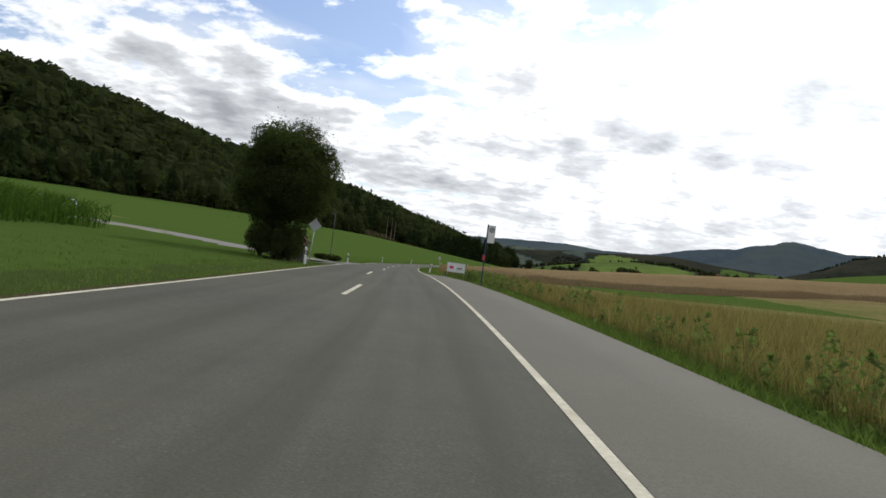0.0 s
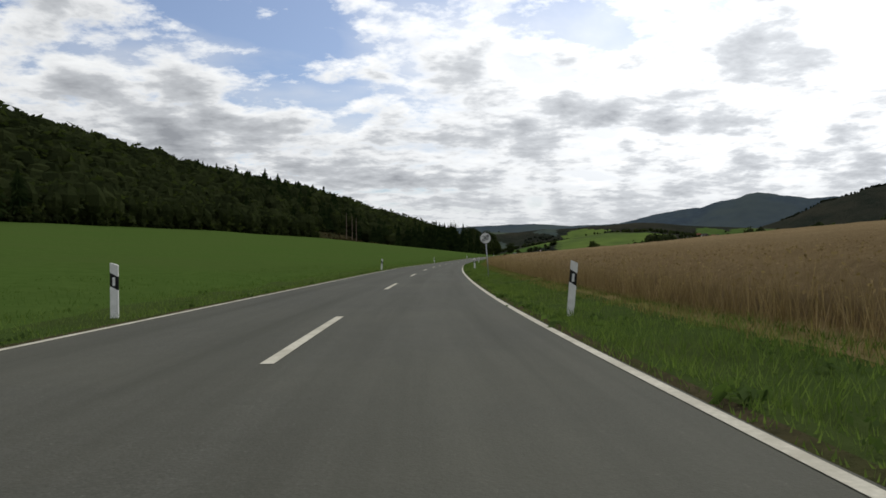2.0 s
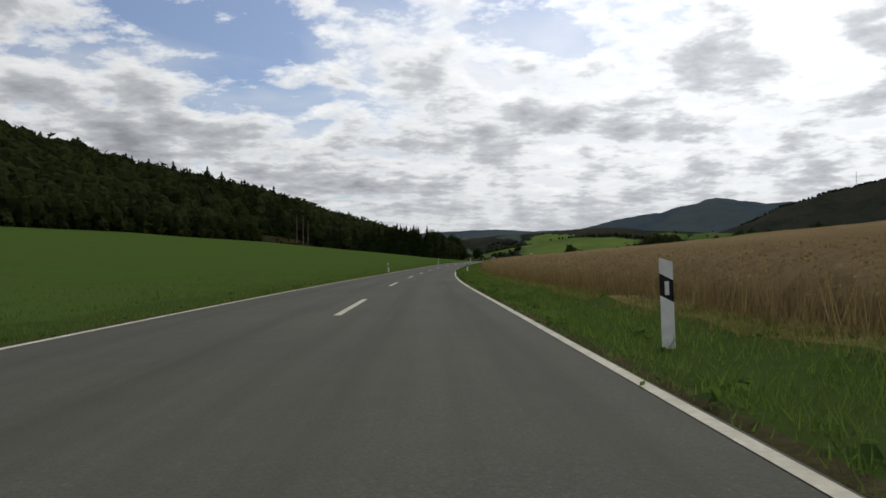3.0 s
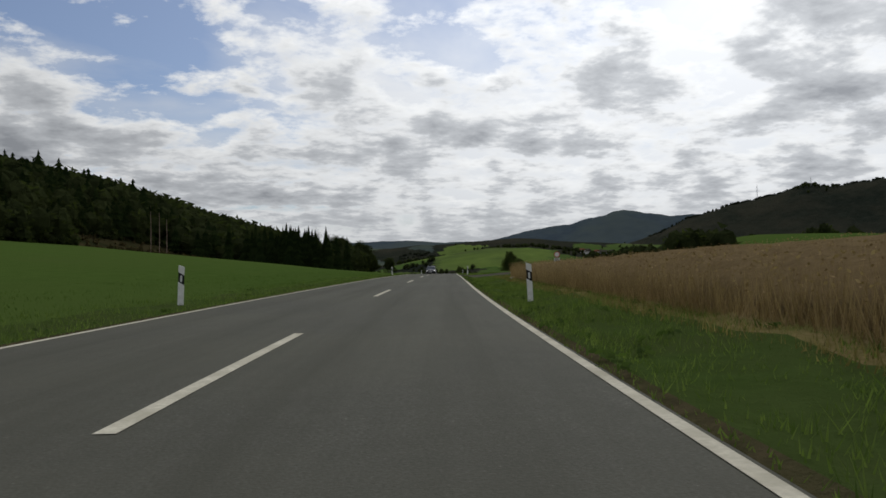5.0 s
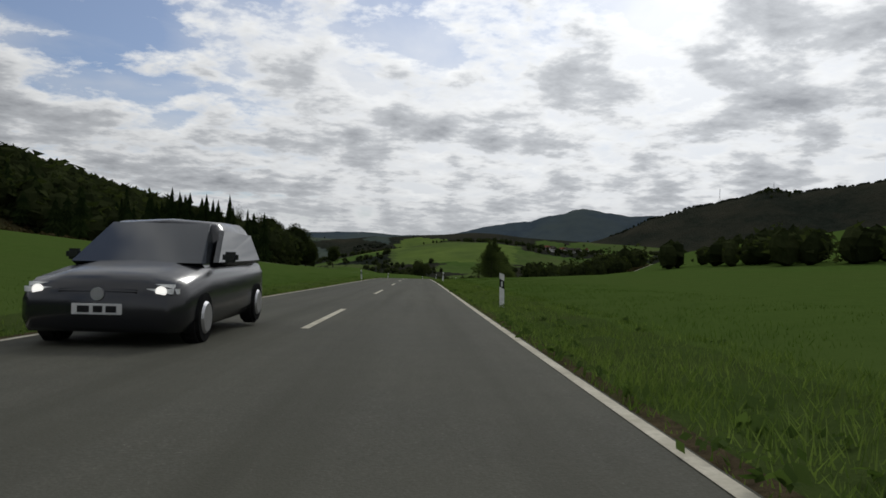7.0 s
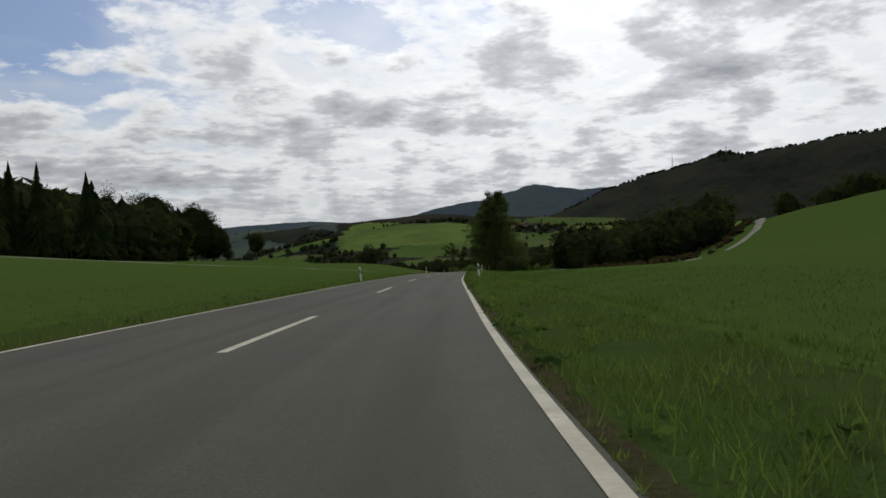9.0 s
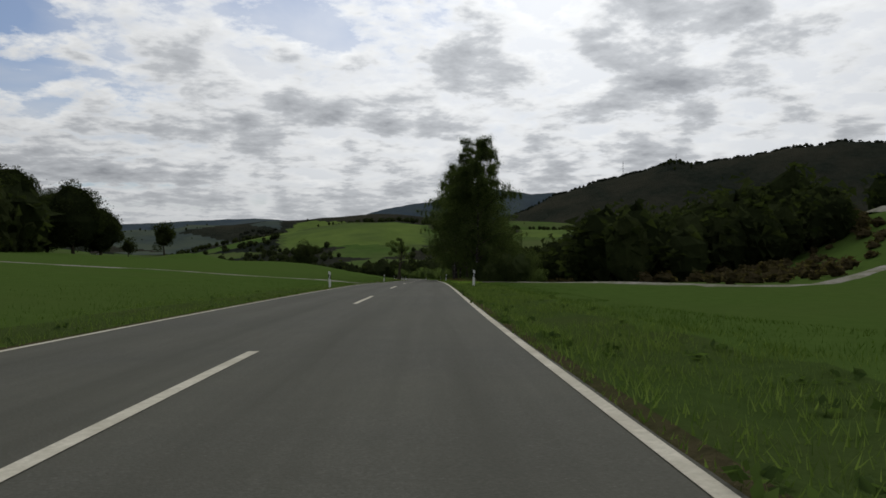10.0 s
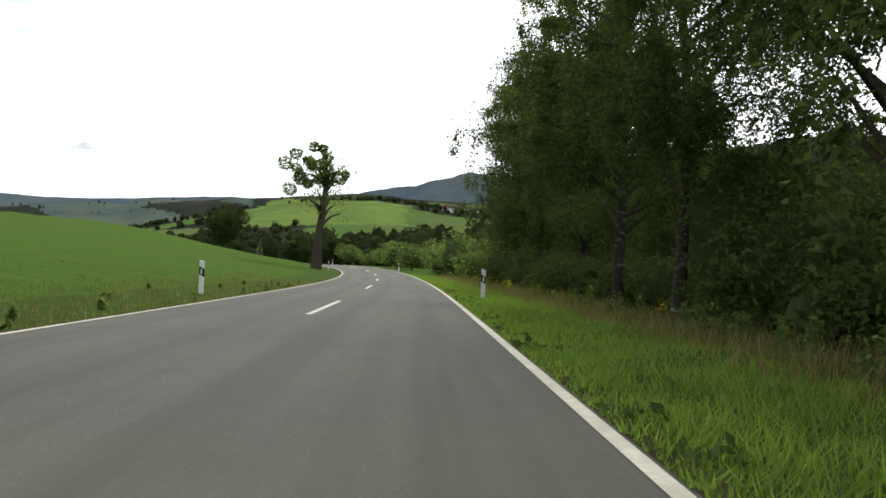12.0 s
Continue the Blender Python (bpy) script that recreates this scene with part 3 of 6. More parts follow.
def leaves(rng, centres, size, droop=0.0, whole=True):
    """One small kinked leaf at every centre; half a leaf for far plants."""
    n = len(centres)
    a = rng.standard_normal((n, 3))
    a[:, 2] = a[:, 2] * 0.7 - droop
    a /= np.linalg.norm(a, axis=1, keepdims=True)
    b = np.cross(a, rng.standard_normal((n, 3)))
    b /= np.linalg.norm(b, axis=1, keepdims=True)
    s = (size * rng.uniform(0.6, 1.35, n))[:, None]
    tip, base = centres + a * s, centres - a * s
    if not whole:
        return np.stack([base - b * s * 0.5, base + b * s * 0.7, tip], 1).reshape(-1, 3), np.arange(3 * n).reshape(-1, 3)
    v = np.stack([base, centres + b * s * 0.55, tip, centres - b * s * 0.55], 1).reshape(-1, 3)
    i = np.arange(n)[:, None] * 4
    return v, np.concatenate([i + [0, 1, 2], i + [0, 2, 3]])


def blobs(rng, n, centre, radii, lumps=14, lump=0.42, near=0.35):
    """Points of a crown: clumps over an ellipsoid, denser outside, with gaps between them."""
    d = rng.standard_normal((lumps, 3))
    d /= np.linalg.norm(d, axis=1, keepdims=True)
    heads = d * rng.uniform(near, 0.85, (lumps, 1))
    k = rng.integers(0, lumps, n)
    p = rng.standard_normal((n, 3))
    p /= np.linalg.norm(p, axis=1, keepdims=True)
    p *= rng.uniform(0.35, 1.0, (n, 1)) ** 0.5 * lump * rng.uniform(0.7, 1.15, lumps)[k][:, None]
    return (heads[k] + p) * np.asarray(radii) + np.asarray(centre)


def hull(rng, centre, radii, rough=0.08, seg=14, rings=9):
    """The dark inner mass of a crown, a lumpy closed body."""
    th = np.linspace(0, np.pi, rings + 1)
    ph = np.linspace(0, 2 * np.pi, seg, endpoint=False)
    g, h = np.meshgrid(th, ph, indexing="ij")
    r = 1 + rough * rng.standard_normal(g.shape)
    v = np.stack([np.sin(g) * np.cos(h) * r, np.sin(g) * np.sin(h) * r, np.cos(g) * r], -1) * np.asarray(radii) + np.asarray(centre)
    i = (np.arange(rings)[:, None] * seg + np.arange(seg)[None]).ravel()
    j = (np.arange(rings)[:, None] * seg + (np.arange(seg)[None] + 1) % seg).ravel()
    return v.reshape(-1, 3), np.concatenate([np.stack([i, i + seg, j + seg], 1), np.stack([i, j + seg, j], 1)])


def conifer_shape(rng, tiers=9, spikes=9):
    """A spruce one unit tall: tiers of drooping, uneven boughs."""
    out = [tube([(0, 0, 0), (0, 0, 0.5), (0, 0, 0.9)], [0.016, 0.011, 0.002], 5)]
    for k in range(tiers):
        u = k / (tiers - 1)
        z, r = 0.14 + 0.80 * u, 0.17 * (1 - u) ** 0.8 + 0.028
        a = np.linspace(0, 2 * np.pi, spikes, endpoint=False) + rng.uniform(0, 6)
        rr = r * rng.uniform(0.6, 1.2, spikes)
        tips = np.stack([np.cos(a) * rr, np.sin(a) * rr, np.full(spikes, z - 0.5 * r) + rng.uniform(-0.02, 0.02, spikes)], 1)
        gap = 0.42 * r
        mids = np.stack([np.cos(a + np.pi / spikes) * gap, np.sin(a + np.pi / spikes) * gap, np.full(spikes, z - 0.1 * r)], 1)
        top = np.array([[0, 0, z + 0.16 * (1 - 0.25 * u)]])
        v = np.concatenate([tips, mids, top])
        i = np.arange(spikes)
        f = np.concatenate([np.stack([i, spikes + i, np.full(spikes, 2 * spikes)], 1), np.stack([spikes + (i - 1) % spikes, i, np.full(spikes, 2 * spikes)], 1)])
        out.append((v, f))
    return merge(out)


def broadleaf_shape(rng, n=60, size=0.085, seg=8, rings=5):
    """A broadleaved wood tree one unit tall."""
    crown = [hull(rng, (0, 0, 0.52), (0.23, 0.23, 0.38), 0.10, seg, rings), leaves(rng, blobs(rng, n, (0, 0, 0.52), (0.30, 0.30, 0.46), 12, 0.5), size, 0.0, False)]
    return merge([tube([(0, 0, 0), (0.01, 0, 0.2), (0, 0.01, 0.45)], [0.022, 0.017, 0.012], 4), *crown])


def shrub_shape(rng, n=60, size=0.15):
    return merge([hull(rng, (0, 0, 0.36), (0.36, 0.36, 0.36), 0.22, 7, 5), leaves(rng, blobs(rng, n, (0, 0, 0.42), (0.52, 0.52, 0.5), 11, 0.5), size, 0.0, False)])


def scatter(shapes, places, heights, rng, wide=1.0, lean=0.03):
    """Many plants of a few shapes, as one set of triangles."""
    out_v, out_f, n = [], [], 0
    pick = rng.integers(0, len(shapes), len(places))
    turn = rng.uniform(0, 2 * np.pi, len(places))
    for k, (v, f) in enumerate(shapes):
        idx = np.nonzero(pick == k)[0]
        if not len(idx):
            continue
        c, s = np.cos(turn[idx])[:, None], np.sin(turn[idx])[:, None]
        h = heights[idx][:, None]
        w = h * wide * rng.uniform(0.8, 1.2, len(idx))[:, None]
        lx, ly = rng.normal(0, lean, len(idx))[:, None], rng.normal(0, lean, len(idx))[:, None]
        x = (v[:, 0] * c - v[:, 1] * s) * w + places[idx, 0:1] + lx * v[:, 2] * h
        y = (v[:, 0] * s + v[:, 1] * c) * w + places[idx, 1:2] + ly * v[:, 2] * h
        z = v[:, 2] * h + places[idx, 2:3]
        out_v.append(np.stack([x, y, z], -1).reshape(-1, 3))
        out_f.append((f[None] + (np.arange(len(idx)) * len(v))[:, None, None]).reshape(-1, 3) + n)
        n += len(idx) * len(v)
    return np.concatenate(out_v), np.concatenate(out_f)


def stuff(name, data, mat, label, category):
    return tagged(new(name, mesh_of(name, *data, mat)), label, category, "", "stuff")


rng = np.random.default_rng(11)
CONIFERS = [conifer_shape(rng, 14, 9) for _ in range(4)]
LOW_CONIFERS = [conifer_shape(rng, 8, 6) for _ in range(3)]
BROAD = [broadleaf_shape(rng, 90, 0.07, 7, 5) for _ in range(4)]
LOW_BROAD = [broadleaf_shape(rng, 22, 0.13, 6, 4) for _ in range(4)]
FINE_BROAD = [broadleaf_shape(rng, 210, 0.06, 9, 6) for _ in range(3)]
FAR_CROWNS = [hull(rng, (0, 0, 0.45), (0.34, 0.34, 0.5), 0.16, 6, 4) for _ in range(6)]
FAR_SPRUCES = [hull(rng, (0, 0, 0.42), (0.24, 0.24, 0.58), 0.14, 5, 4) for _ in range(4)]
SHRUBS = [shrub_shape(rng) for _ in range(4)]


def wood_edge(s):
    """How far to the left the wood begins."""
    return np.interp(s, [-300, 60, 430, 445, 540, 552, 600, 690, 700], [118, 120, 120, 158, 160, 90, 84, 88, 110])


def build_left_wood():
    r = np.random.default_rng(21)
    gs, ga = np.meshgrid(np.arange(-170, 640, 5.2), np.arange(0, 185, 5.2))
    s, a = gs.ravel() + r.uniform(-2.4, 2.4, gs.size), ga.ravel() + r.uniform(-2.4, 2.4, ga.size)
    p = ground_at(s, -(wood_edge(s) + a))
    # the wood's northern end, past the bend
    gx, gy = np.meshgrid(np.arange(-190, 106, 5.4), np.arange(590, 980, 5.4))
    x, y = gx.ravel() + r.uniform(-2.5, 2.5, gx.size), gy.ravel() + r.uniform(-2.5, 2.5, gx.size)
    ns, nl = nearest(x, y)
    ok = (x < 104 - 0.25 * np.clip(y - 690, 0, 400)) & (nl < -86) & ((ns > 640) | (nl < -wood_edge(ns) - 214))
    p = np.concatenate([p, np.column_stack([x[ok], y[ok], land(x[ok], y[ok])])])
    s = np.concatenate([s, np.maximum(ns[ok], 640)])
    h = r.uniform(10.0, 14.0, len(s)) * np.interp(s, [500, 552, 640], [1, 1.25, 1.3])
    kind = r.random(len(s)) + 0.35 * np.sin(s / 45) + np.where((s > 610), 0.9, 0) 
    con = kind < np.where(s < 500, 0.16, 0.34)
    front = np.concatenate([a < 26, np.zeros(len(s) - len(a), bool)])
    tall = h * np.where(con, np.where(s < 500, 0.96, 1.08) * r.uniform(0.75, 1.1, len(h)), 0.98 * r.uniform(0.88, 1.08, len(h)))
    spruces = merge([scatter(CONIFERS, p[con & front], tall[con & front], r, 1.8), scatter(LOW_CONIFERS, p[con & ~front], tall[con & ~front], r, 1.9)])
    xy = np.column_stack([r.normal(50, 9, 60), r.normal(541, 8, 60)])
    group = scatter(CONIFERS, np.column_stack([xy, land(xy[:, 0], xy[:, 1])]), r.uniform(11, 18.5, 60), r, 0.9)
    stuff("tall_spruces", group, M["conifer"], "group of tall dark spruces at the corner of the wood", "spruces")
    stuff("conifer_wood", spruces, M["conifer"], "dark spruces covering the wooded hillside above the meadow", "wood")
    beeches = merge([scatter(BROAD, p[~con & front], tall[~con & front], r, 1.15), scatter(LOW_BROAD, p[~con & ~front], tall[~con & ~front], r, 1.6)])
    stuff("broadleaf_wood", beeches, M["dark_leaf"], "dark green broadleaved trees covering the wooded hillside", "wood")
    # scrub along the wood's foot and in the clearing
    s = r.uniform(-120, 640, 640)
    p = ground_at(s, -(wood_edge(s) - r.uniform(-3, 3.0, 640)))
    s2 = r.uniform(440, 548, 420)
    p2 = ground_at(s2, -r.uniform(112, 160, 420))
    stuff("wood_edge_scrub", scatter(SHRUBS, p, r.uniform(2.0, 5.5, 640), r), M["dark_leaf"], "dark scrub along the edge of the wood", "scrub")
    stuff("clearing_scrub", scatter(SHRUBS, p2, r.uniform(0.5, 1.8, 420), r), M["dry_scrub"], "dry brown scrub in the clearing of the wood", "scrub")


def build_right_woods():
    r = np.random.default_rng(22)
    spots, tall = [], []
    for line, spread, n, lo, hi in (
        (((105, 333), (108, 338), (111, 347)), 4, 40, 4.6, 7.4),
        (((112, 347), (115, 372), (117, 398)), 6, 54, 3.6, 5.6),
        (((146, 503), (160, 510), (175, 499)), 7, 80, 5.5, 9.0),
        (((176, 512), (195, 556), (215, 610)), 16, 140, 7.5, 11.5),
        (((225, 500), (270, 515), (340, 540)), 22, 220, 6, 11),
        (((240, 450), (280, 465), (330, 480)), 12, 50, 6, 10),
        (((230, 560), (320, 640), (420, 760)), 60, 420, 7, 12),
        (((190, 640), (215, 700), (250, 800)), 30, 200, 6, 10),
        (((300, 380), (420, 480), (560, 640)), 60, 420, 7, 12),
    ):
        u = r.uniform(0, len(line) - 1, n)
        q = np.array(line, float)
        i = np.minimum(u.astype(int), len(line) - 2)
        xy = q[i] + (q[i + 1] - q[i]) * (u - i)[:, None] + r.normal(0, spread / 2, (n, 2))
        spots.append(np.column_stack([xy, land(xy[:, 0], xy[:, 1])]))
        tall.append(r.uniform(lo, hi, n))
    p, h = np.concatenate(spots), np.concatenate(tall)
    p[:, 2] -= 0.14 * h
    s, lat = nearest(p[:, 0], p[:, 1])
    ok = (lat > 17) & ((s > 515) | (lat > 34))
    p, h = p[ok], h[ok]
    near = np.hypot(p[:, 0] - 165, p[:, 1] - 530) < 75
    s3, l3 = r.uniform(506, 580, 520), r.uniform(19, 54, 520)
    edge = np.interp(l3, [18, 25, 32, 38, 41.5, 47, 53], [504, 508, 516, 523, 527, 536, 552])
    ok3 = s3 > edge
    stuff("hollow_scrub", scatter(SHRUBS, ground_at(s3[ok3], l3[ok3]), r.uniform(0.5, 1.3, ok3.sum()), r, 1.4), M["dry_scrub"], "brown scrub between the dirt track and the wood", "scrub")
    stuff("valley_wood", scatter(FINE_BROAD, p[near], h[near], r, 1.25), M["dark_leaf"], "dark green trees of the wooded hollow beside the meadow", "wood")
    stuff("valley_wood", scatter(BROAD + LOW_BROAD, p[~near], h[~near], r, 1.25), M["dark_leaf"], "dark green trees of the wooded valley", "wood")


def build_far_woods():
    r = np.random.default_rng(23)
    n = 21000
    az, d = r.uniform(-14, 70, n), np.sqrt(r.uniform(540**2, 3000**2, n))
    x, y = 90 + d * np.sin(np.radians(az)), 430 + d * np.cos(np.radians(az))
    s, lat = nearest(x, y)
    keep = far_wooded(x, y) & ((s > 700) | (lat > 160)) & ((d < 1750) | ((d > 2630) & (d < 2800) & (az > 33))) & ((az > 12) | (d < 1300))
    x, y, d = x[keep], y[keep], d[keep]
    p = np.column_stack([x, y, land(x, y) - 0.6])
    near = d < 1350
    stuff("far_wood", scatter(LOW_BROAD, p[near], r.uniform(5.5, 10, near.sum()), r, 1.7), M["dark_leaf"], "distant dark woods and copses on the valley's far hills", "wood")
    pine = ~near & (parcels(x + 70, y) < 0.45)
    stuff("mountain_wood", scatter(FAR_CROWNS, p[~near & ~pine], r.uniform(5, 8, (~near & ~pine).sum()), r, 2.4), M["far_leaf"], "dark canopy of the woods on the distant mountain", "wood")
    stuff("mountain_conifers", scatter(FAR_SPRUCES, p[pine], r.uniform(6, 9.5, pine.sum()), r, 2.0), M["far_conifer"], "darker spruce stands on the distant mountain", "wood")
    # hedges and single trees along the fields' borders
    m = 5200
    az, d = r.uniform(-10, 62, m), np.sqrt(r.uniform(600**2, 2300**2, m))
    x, y = 90 + d * np.sin(np.radians(az)), 430 + d * np.cos(np.radians(az))
    s, lat = nearest(x, y)
    edge = (np.abs(parcels(x + 5, y) - parcels(x - 5, y)) + np.abs(parcels(x, y + 5) - parcels(x, y - 5)) > 1e-6) & ~far_wooded(x, y) & ((s > 700) | (lat > 160)) & ~((az > 15) & (az < 26.5) & (d > 985) & (d < 1190))
    x, y = x[edge], y[edge]
    stuff("far_hedges", scatter(LOW_BROAD, np.column_stack([x, y, land(x, y) - 0.3]), r.uniform(3, 7.5, len(x)), r, 1.5), M["dark_leaf"], "hedges and field trees between the far fields", "hedge")


build_left_wood()
build_right_woods()
build_far_woods()


# ---- grass, corn and straw ----
def blades(r, p, height, width, lean=0.35):
    """Slender leaning blades, standing at the given places."""
    n = len(p)
    a = r.uniform(0, 2 * np.pi, n)
    side = np.stack([np.cos(a), np.sin(a), np.zeros(n)], 1) * (width * r.uniform(0.6, 1.3, n))[:, None]
    b = r.uniform(0, 2 * np.pi, n)
    h = (height * r.uniform(0.5, 1.25, n))[:, None]
    bow = np.stack([np.cos(b), np.sin(b), np.zeros(n)], 1) * h * (lean * r.uniform(0.2, 1.6, n))[:, None]
    tip = p + bow + h * [[0, 0, 1.0]]
    v = np.stack([p - side, p + side, tip], 1).reshape(-1, 3)
    return v, np.arange(3 * n).reshape(-1, 3)


LANE = ((2.2, 262.6, 275.6), (2.6, 262.9, 275.2), (4.0, 264.4, 274.8), (6.0, 268.5, 277.2), (8.0, 274.6, 280.4), (10.0, 280.0, 283.8), (15.0, 289.8, 292.6), (20.5, 300.2, 302.8), (28.0, 311.6, 314.0))    # farm road: lat, and from where to where along the road


def blocked(s, lat):
    """Where side roads, the bus bay or the field cross the verge."""
    right = lat > 0
    bay = right & (s < 51) & (lat < np.interp(s, [-30, 32, 44, 48, 49.8, 50.2, 50.6, 51], [4.3, 3.84, 3.72, 3.42, 3.34, 3.0, 2.8, 2.2]))
    left_road = ~right & (s > 46) & (s < 66) & (lat > -9 - (s - 46)) & ((s < 62.5) | (lat > -3.2))
    lane_lat, lane_from, lane_to = np.array(LANE).T
    farm = right & (s > np.interp(lat, lane_lat, lane_from)) & (s < np.interp(lat, lane_lat, lane_to)) & (lat < 28)
    stub = right & (s > np.interp(lat, [2.2, 3.3, 7], [512.7, 513.5, 514.7])) & (s < np.interp(lat, [2.2, 3.3, 5, 7], [524.8, 524.2, 523.0, 522.4])) & (lat < 7)
    lane = ~right & (np.abs(s - np.interp(-lat, [2.3, 5, 10, 16, 30], [516, 517, 521, 519, 512])) < np.interp(-lat, [2.3, 4, 8], [2.6, 1.2, 0.8]))
    return bay | left_road | farm | stub | lane


def verge_places(r, n, s0, s1, lo, hi, bias=1.6):
    s = r.uniform(s0, s1, n)
    lat = lo + (hi - lo) * r.random(n) ** bias
    side = np.where(r.random(n) < 0.27, -1, 1)
    clump = ripple(s, lat * side * 3, 1.1, 3.0) + 0.7 * ripple(s, lat * side, 4.0, 1.0)
    keep = (r.random(n) < 0.75 + 0.3 * clump) & ~blocked(s, lat * side)
    s, lat = s[keep], (lat * side)[keep]
    corn = (lat > 4.3) & (s > 56) & (s < 262)
    return s[~corn], lat[~corn]


M["lush_grass"] = leafy("lush_grass", per_piece((0.105, 0.175, 0.030), (0.25, 0.33, 0.080), 0.8), 0.55)


def build_grass():
    r = np.random.default_rng(31)
    s, lat = verge_places(r, 720000, 4, 600, 2.225, 4.4, 1.2)
    thin = (np.abs(lat) > 2.46) | (r.random(len(s)) < 0.7)
    s, lat = s[thin], lat[thin]
    tuft = np.clip(0.75 + 0.55 * ripple(s, lat, 0.33, 5.0) + 0.45 * ripple(s, lat, 1.7, 2.0), 0.25, 1.7)
    h = np.interp(np.abs(lat), [2.225, 2.35, 2.8, 4.4], [0.04, 0.085, 0.12, 0.10]) * tuft
    stuff("verge_grass", blades(r, ground_at(s, lat), h, np.full(len(s), 0.0048), 0.55), M["grass"], "rank green roadside grass in tufts on the verges", "grass")
    s, lat = verge_places(r, 330000, 4, 600, 4.2, 9.0, 1.9)
    tuft = np.clip(0.9 + 0.5 * ripple(s, lat, 0.5, 8.0), 0.4, 1.5)
    stuff("meadow_grass", blades(r, ground_at(s, lat), np.interp(np.abs(lat), [4.4, 9], [0.075, 0.035]) * tuft, np.interp(np.abs(lat), [4.4, 9], [0.0055, 0.010]), 0.5), M["meadow_blade"], "dense green meadow grass", "grass")
    # broad-leaved weeds hugging the asphalt's edge and dotted over the verge
    s, lat = verge_places(r, 3000, 60, 600, 2.27, 4.3, 2.2)
    k = np.repeat(np.arange(len(s)), 9)
    p = ground_at(s, lat)[k] + r.normal(0, 1.0, (len(k), 3)) * [0.055, 0.055, 0.012] + [0, 0, 0.045]
    stuff("verge_weeds", leaves(r, p, 0.034 * r.uniform(0.6, 1.5, len(s))[k], -0.15), M["weed_leaf"], "low dark broad-leaved weeds among the verge grass", "weeds")
    s, lat = r.uniform(505, 625, 200000), 2.225 + 2.1 * r.random(200000) ** 1.2
    ok = ~blocked(s, lat)
    s, lat = s[ok], lat[ok]
    stuff("verge_grass", blades(r, ground_at(s, lat), np.interp(lat, [2.235, 2.5, 3.2, 4.8], [0.05, 0.10, 0.15, 0.15]) * np.clip(0.8 + 0.5 * ripple(s, lat, 0.4, 5.0), 0.3, 1.5), np.full(len(s), 0.007), 0.65), M["lush_grass"], "lush bright green grass on the verge under the birches", "grass")
    s, lat = r.uniform(4, 52, 70000), r.uniform(3.3, 5.4, 70000)
    ok = ~blocked(s, lat)
    s, lat = s[ok], lat[ok]
    stuff("verge_grass", blades(r, ground_at(s, lat), np.interp(lat, [3.4, 4.0, 5.4], [0.05, 0.13, 0.2]), np.full(len(s), 0.007), 0.9), M["grass"], "green grass between the bus bay and the weeds", "grass")
    # dry grass and weeds: beside the bus bay, along the corn field and under the birches
    s = np.concatenate([r.uniform(2, 54, 95000), r.uniform(66, 262, 40000), r.uniform(525, 625, 36000), r.uniform(48, 70, 800), r.uniform(566, 606, 5000)])
    lat = np.concatenate([4.5 + 14 * r.random(95000) ** 1.9, r.uniform(3.75, 4.6, 40000), r.uniform(3.9, 5.4, 36000), r.uniform(-10, -5, 800), -r.uniform(2.3, 5.0, 5000)])
    ok = ~blocked(s, lat) & ~((s > 36) & (s < 62) & (lat > 7))
    s, lat = s[ok], lat[ok]
    stuff("dry_grass", blades(r, ground_at(s, lat), np.where((s < 62) & (lat > 0), 1.0, np.where((s < 300) | (lat < 0), 0.3, 0.8)) * r.uniform(0.16, 0.45, len(s)), np.full(len(s), 0.007), 0.4), M["dry_grass"], "tall dry grass and weeds beyond the verge", "grass")

    # tall weeds beside the bus bay, at the field's corner and under the birches
    s = np.concatenate([r.uniform(8, 52, 110), 44 + 8 * r.random(190) ** 1.5 - 14 * r.random(190) ** 3, r.uniform(51, 62, 24), r.uniform(524, 620, 260), r.uniform(566, 604, 24)])
    lat = np.concatenate([r.uniform(4.45, 5.6, 110), r.uniform(3.95, 4.9, 190), r.uniform(3.6, 4.8, 24), r.uniform(4.3, 5.3, 260), -r.uniform(2.5, 4.0, 24)])
    foot = ground_at(s, lat)
    tall = np.where(s < 51, 1.0, np.where(lat < 0, 0.28, np.where(s < 70, 0.5, 0.8))) * r.uniform(0.25, 0.62, len(s))
    k = np.repeat(np.arange(len(s)), 60)
    u = r.random(len(k))
    spread = (0.17 * (1.1 - u) * tall[k])[:, None] * r.normal(0, 1.5, (len(k), 3))
    at = foot[k] + spread * [1, 1, 0.3] + np.stack([0 * u, 0 * u, u * tall[k]], 1)
    stuff("weeds", merge([leaves(r, at, np.full(len(k), 0.034), -0.4, False), blades(r, foot, tall, np.full(len(s), 0.008), 0.15)]), M["leaf"], "tall dark green weeds beyond the verge", "weeds")
    s, lat = np.repeat(r.uniform(572, 612, 26), 40), np.repeat(r.uniform(4.2, 4.9, 26), 40)
    p = ground_at(s, lat)
    p[:, 2] += np.repeat(r.uniform(0.28, 0.5, 26), 40)
    stuff("yellow_flowers", leaves(r, p + r.normal(0, 0.045, p.shape), np.full(len(p), 0.014), 0.0, False), M["yellow_petal"], "yellow wild flowers among the weeds under the birches", "flowers")


M["weed_leaf"] = leafy("weed_leaf", per_piece((0.045, 0.072, 0.022), (0.105, 0.150, 0.048), 1.0), 0.45)
M["yellow_petal"] = leafy("yellow_petal", per_piece((0.42, 0.32, 0.02), (0.55, 0.45, 0.05)))
M["meadow_blade"] = leafy("meadow_blade", per_piece((0.045, 0.080, 0.015), (0.086, 0.132, 0.030), 0.5), 0.4)


